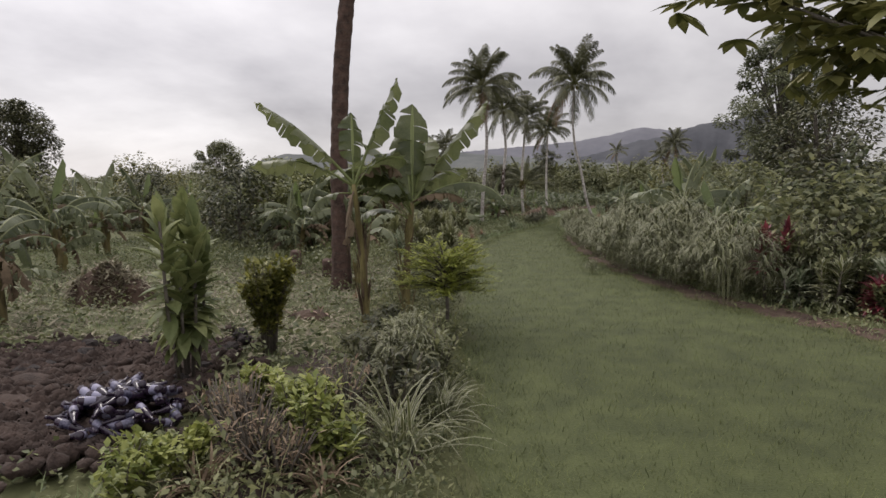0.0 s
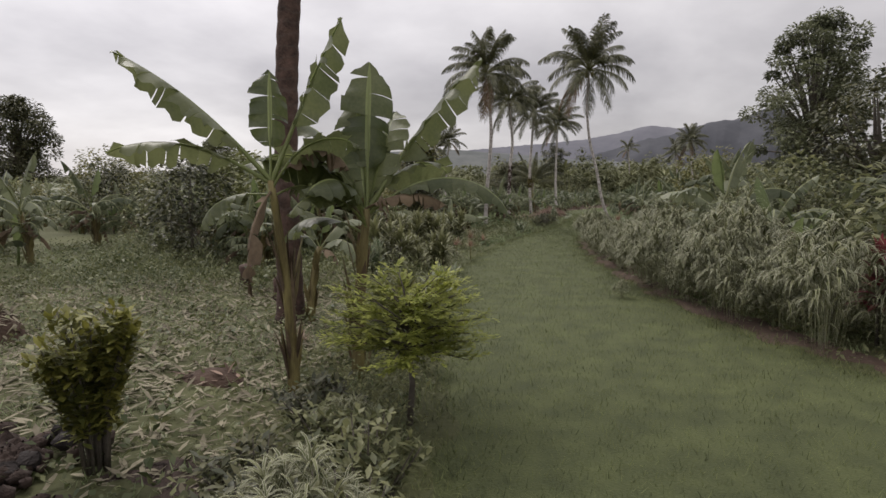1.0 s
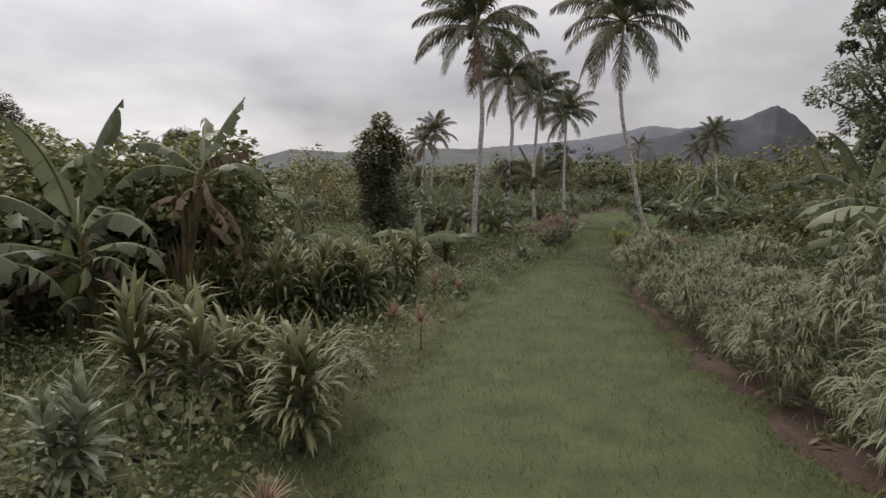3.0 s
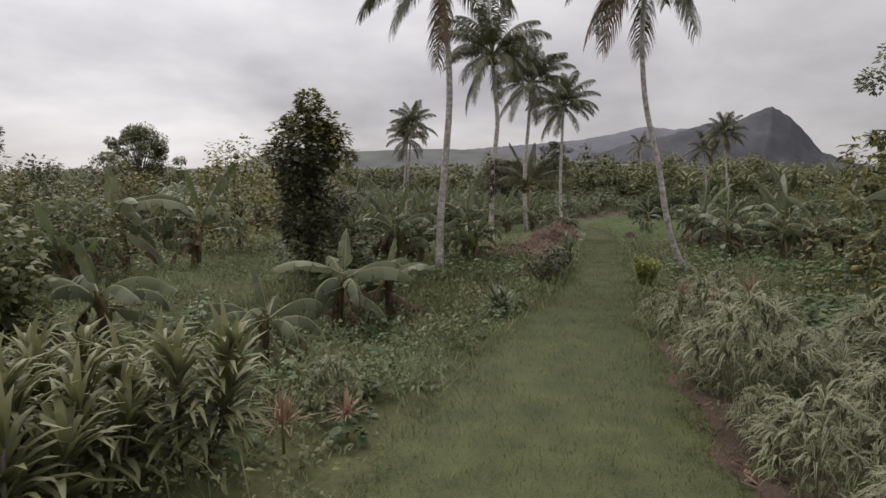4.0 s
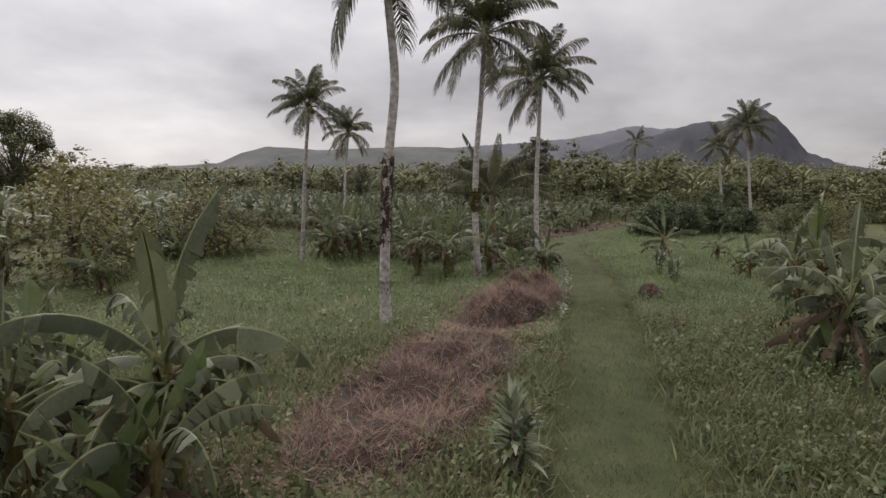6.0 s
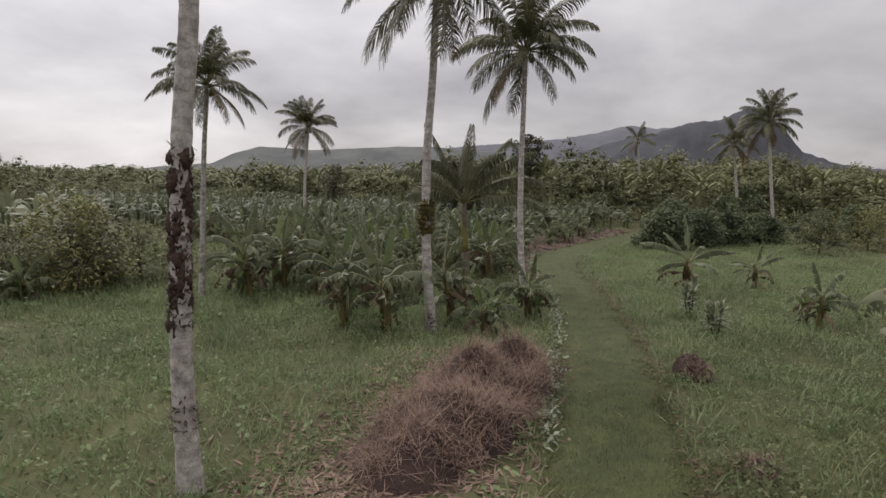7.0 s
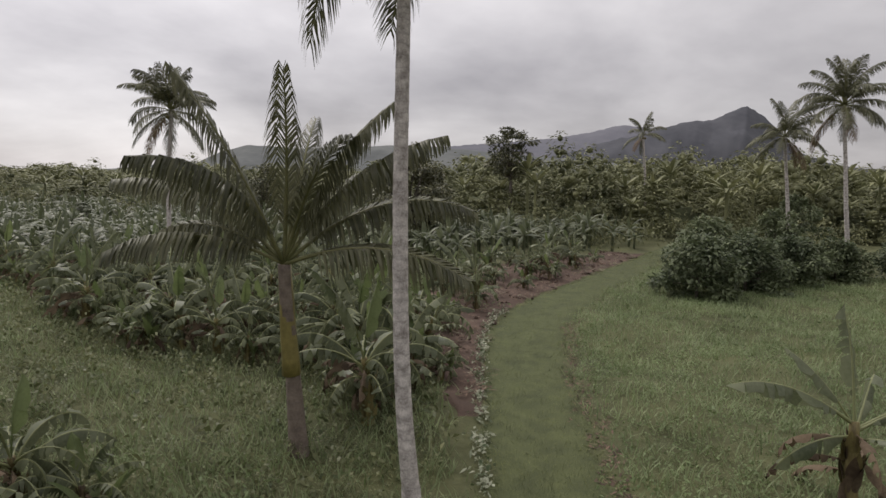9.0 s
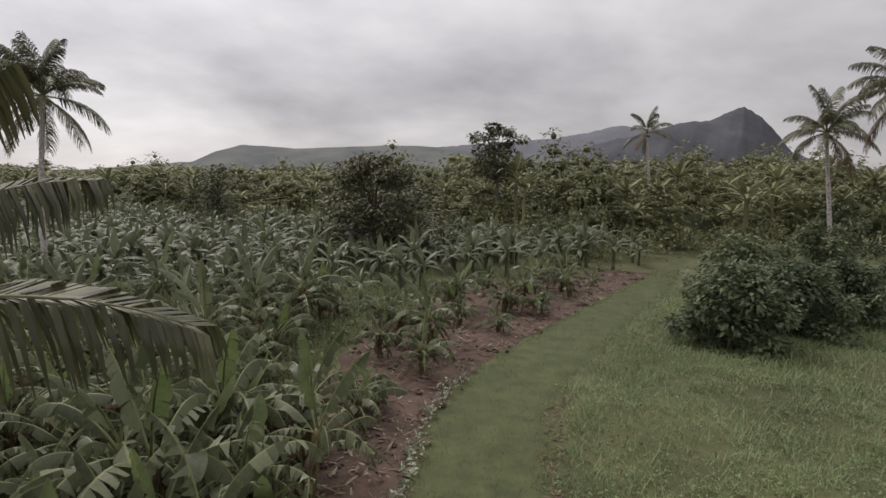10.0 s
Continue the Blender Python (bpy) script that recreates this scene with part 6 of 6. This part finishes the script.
for k in range(3):
    b = Build()
    for q in range(3):
        b.lump(nrg.normal(0, 0.12), nrg.normal(0, 0.12), 0.005, 0.042, 0.026, k * 3 + q, 6, 3, 0.7)
    CLODS.append(b)
x, y, z = spread(1500, 5, 24, 64, 91, lambda x, y: (x < path_left(y) + 0.1) & (x > path_left(y) - 0.4 - np.interp(y, [62, 66, 70, 75, 80, 84, 89, 92], [0.3, 0.9, 1.9, 4.2, 6.6, 7.2, 5.4, 0])), 0.0)
v, f, uv = stamped(CLODS, rows_of(x, y, z + 0.05, (0.5, 1.8), (0.7, 1.5)))
tagged(quads("soil_clods", v, f, None, SOIL), "rough clods of red-brown soil", "soil")
x, y, z = spread(1500, -5.5, -2.8, 4.6, 8.0)
v, f, uv = stamped(CLODS, rows_of(x, y, z + 0.09, (0.6, 2.6), (0.8, 1.6)))
tagged(quads("soil_clods", v, f, None, DARK_SOIL), "rough clods of dark volcanic soil", "soil")
x, y, z = spread(1400, 5, 24, 64, 91, lambda x, y: (x < path_left(y)) & (np.sin(x * 1.7 + y) + np.sin(y * 1.3 - x) > 0.7) & (x > path_left(y) - 0.6 - np.interp(y, [62, 66, 70, 75, 80, 84, 89, 92], [0.3, 0.9, 1.9, 4.2, 6.6, 7.2, 5.4, 0])), 0.0)
v, f, uv = stamped(WEEDS, rows_of(x, y, z + 0.05, (0.6, 1.4), (0.5, 1.2)))
tagged(quads("weeds", v, f, None, FIELD_WEED), "patches of low weeds on bare soil", "weeds")
x, y, z = spread(700, 4, 9, 8, 29, lambda x, y: (x > path_right(y)) & (x < path_right(y) + 1.2), 0.0)
v, f, uv = stamped(LEAFLET, rows_of(x, y, z + 0.05, (0.5, 1.1), (0.6, 1.3)))
tagged(quads("leaf_litter", v, f, None, LITTER), "dead leaves under the hedge", "leaf litter")
yy = nrg.uniform(36.5, 51.5, 4200)
xx = np.interp(yy, [36, 44, 52], [3.6, 6.0, 8.6]) + nrg.normal(0, 0.95, 4200)
v, f, uv = stamped(STRAW + LEAFLET, rows_of(xx, yy, land(xx, yy) + 0.03, (0.5, 1.4), (0.6, 1.6)))
tagged(quads("leaf_litter", v, f, None, FERN_DRY), "dry fern cuttings strewn round the heaps", "leaf litter")
yy = nrg.uniform(44, 72, 520)
xx = path_right(yy) + nrg.normal(0.12, 0.14, 520)
v, f, uv = stamped(LEAFLET, rows_of(xx, yy, land(xx, yy) + 0.03, (0.5, 1.2), (0.8, 1.6)))
tagged(quads("leaf_litter", v, f, None, LITTER), "brown leaf litter along the edge of the path", "leaf litter")
yy = nrg.uniform(46, 73, 300)
xx = path_left(yy) - np.abs(nrg.normal(0.0, 0.10, 300))
v, f, uv = stamped([weed_template(760 + k, 7, 0.13, 0.05, 0.16) for k in range(3)], rows_of(xx, yy, land(xx, yy) + 0.02, (0.6, 1.2), (0.6, 1.4)))
tagged(quads("pale_edging", v, f, None, PALE_LEAF), "low plants with whitish leaves along the path", "edging plants")
SCRAPS = [tuft(765 + k, 4, 0.2, 0.05, (-0.1, 0.35), (0.0, 0.7), 2, 0.12, 0) for k in range(4)]
x, y, z = spread(1300, 5, 24, 64, 91, lambda x, y: (x < path_left(y)) & (x > path_left(y) - np.interp(y, [62, 66, 70, 75, 80, 84, 89, 92], [0.3, 0.9, 1.9, 4.2, 6.6, 7.2, 5.4, 0])), 0.0)
v, f, uv = stamped(SCRAPS, rows_of(x, y, z + 0.08, (0.7, 1.8), (0.6, 1.4)))
tagged(quads("cut_leaves", v, f, None, CUT), "pale cut banana leaves lying on bare soil", "leaf litter")
x, y, z = spread(3000, -10, -1.0, 7.5, 17.5)
v, f, uv = stamped(SCRAPS + STRAW[:2], rows_of(x, y, z + 0.04, (0.5, 1.3), (0.6, 1.6)))
tagged(quads("cut_leaves", v, f, None, CUT), "pale cut leaves strewn on the ground", "leaf litter")


def heap(seed, name, length, width, height, material, hair, blade_l, hair_mat, label, category, m, blade_w=0.02):
    """A bumpy mound with loose stalks lying all over it."""
    r = random.Random(seed)
    root = empty(name)
    b = Build()
    n, k = 44, 24
    def top(u, w):
        edge = max(0, 1 - (u * u) ** 1.3 - (w * w) ** 1.1)
        return edge ** 0.6 * height * max(0.12, 0.66 + 0.6 * noise.noise(Vector((u * length * 0.55 + seed, w * width * 0.8, seed * 0.3))) + 0.1 * noise.noise(Vector((u * 11 + seed, w * 7, seed * 0.7)))) - 0.06 * (1 - edge)
    for j in range(k + 1):
        for i in range(n + 1):
            u, w = i / n * 2 - 1, j / k * 2 - 1
            b.add((w * width / 2, u * length / 2, top(u, w)))
    for j in range(k):
        for i in range(n):
            q = j * (n + 1) + i
            b.f.append((q, q + n + 1, q + n + 2, q + 1))
    part("mound", b, material, root)
    h = Build()
    for _ in range(hair):
        u, w = r.uniform(-0.97, 0.97), r.uniform(-0.97, 0.97)
        if u * u + w * w > 0.98:
            continue
        # most straw is left out at the noise's low spots, baring the mound
        if noise.noise(Vector((u * length * 0.9 + seed, w * width * 0.9, 1.5))) < -0.03 and r.random() < 0.82:
            continue
        h.blade((w * width / 2, u * length / 2, top(u, w) + r.uniform(-0.02, 0.05)), r.uniform(0, 6.283), r.uniform(-0.5, 1.0), blade_l * r.uniform(0.3, 1.2), blade_w * r.uniform(0.5, 1.3), r.uniform(0.2, 1.4), 3, 0, 0.4)
    tagged(part("loose_straw", h, hair_mat, root), kind="stuff")
    root.matrix_basis = m
    return tagged(root, label, category)


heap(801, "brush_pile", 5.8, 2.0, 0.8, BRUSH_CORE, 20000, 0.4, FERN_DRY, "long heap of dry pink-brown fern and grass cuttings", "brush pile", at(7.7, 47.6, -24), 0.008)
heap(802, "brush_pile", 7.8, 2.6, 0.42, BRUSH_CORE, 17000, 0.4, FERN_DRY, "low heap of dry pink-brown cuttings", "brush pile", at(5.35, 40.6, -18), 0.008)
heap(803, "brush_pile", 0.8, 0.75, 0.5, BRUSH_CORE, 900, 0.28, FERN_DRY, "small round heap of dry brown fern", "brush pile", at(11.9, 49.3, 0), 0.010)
heap(804, "brush_pile", 0.7, 0.6, 0.25, SOIL, 260, 0.22, FERN_DRY, "small heap of reddish dry leaves", "brush pile", at(10.95, 45.4, 0), 0.02)
heap(805, "brush_pile", 1.0, 1.7, 0.85, SOIL, 2200, 0.2, CUT, "brown heap overgrown with green weeds", "brush pile", at(-6.6, 11.8, 0), 0.05)
heap(806, "brush_pile", 0.5, 0.9, 0.14, SOIL, 150, 0.2, FERN_DRY, "little heap of reddish dead leaves", "brush pile", at(-2.3, 9.9, 0), 0.05)


def stump(seed, h, rad, m):
    r = random.Random(seed)
    b = Build()
    b.tube([(0, 0, -0.1), (0.02, 0, h * 0.3), (0, 0.02, h * 0.8), (0, 0, h)], [rad * 1.3, rad, rad * 0.95, rad * 0.9], 10)
    return put(part("stump", b, TRUNK_DARK), m, "short dark cut palm stump", "stump")


stump(1, 0.45, 0.15, at(-4.0, 16.2))
stump(2, 0.4, 0.16, at(-2.9, 15.0))


def rock(seed, size):
    r = random.Random(seed)
    bm = bmesh.new()
    bmesh.ops.create_icosphere(bm, subdivisions=2, radius=size)
    for q in bm.verts:
        q.co *= 0.8 + 0.35 * noise.noise(q.co * (2.2 / size) + Vector((seed, 0, 0))) + r.uniform(-0.06, 0.06)
        q.co.z *= 0.75
    me = bpy.data.meshes.new("lava_rock")
    bm.to_mesh(me)
    bm.free()
    me.materials.append(ROCK)
    return new("lava_rock", me)


r = random.Random(61)
ROCKS = [rock(k, 0.13) for k in range(4)]
for k in range(90):
    x, y = r.uniform(-5.4, -2.7), r.uniform(4.7, 8.4)
    if abs(x + 2.94) < 0.75 and abs(y - 5.24) < 0.6:
        x -= 1.3
    m = at(x, y, r.uniform(0, 360), r.uniform(0.35, 1.3), r.uniform(-20, 20), -0.1)
    ob = ROCKS[k] if k < 4 else copy_thing(ROCKS[k % 4], m)
    put(ob, m, "rough black lava rock on dug soil", "rock", "lava rocks")


def bottle():
    root = empty("glass_bottle")
    b = Build()
    b.tube([(0, 0, z) for z in (-0.13, -0.125, 0.02, 0.055, 0.09, 0.125, 0.13)], [0.026, 0.03, 0.03, 0.024, 0.0135, 0.0125, 0.0145], 12)
    part("body", b, GLASS_DARK, root)
    b = Build()
    b.tube([(0, 0, z) for z in (-0.092, -0.09, -0.02, -0.018)], [0.0302, 0.0312, 0.0312, 0.0302], 12, False)
    part("paper_label", b, LABEL_PAPER, root, "worn blue and white paper label")
    return root


first = bottle()
for k in range(84):
    a, q = r.uniform(0, 6.283), math.sqrt(r.random())
    x, y = -2.92 + math.cos(a) * q * 0.54, 5.24 + math.sin(a) * q * 0.42
    z = float(land(x, y)) + 0.12 + 0.3 * max(0, 1 - q * q) + r.uniform(-0.03, 0.02)
    m = pose(x, y, z, 90 + r.uniform(-28, 28), r.uniform(-20, 20), r.uniform(0, 360)) @ Matrix.Scale(1.2, 4)
    ob = first if k == 0 else copy_thing(first, m)
    put(ob, m, "empty dark glass bottle lying in a pile", "bottle", "pile of bottles")
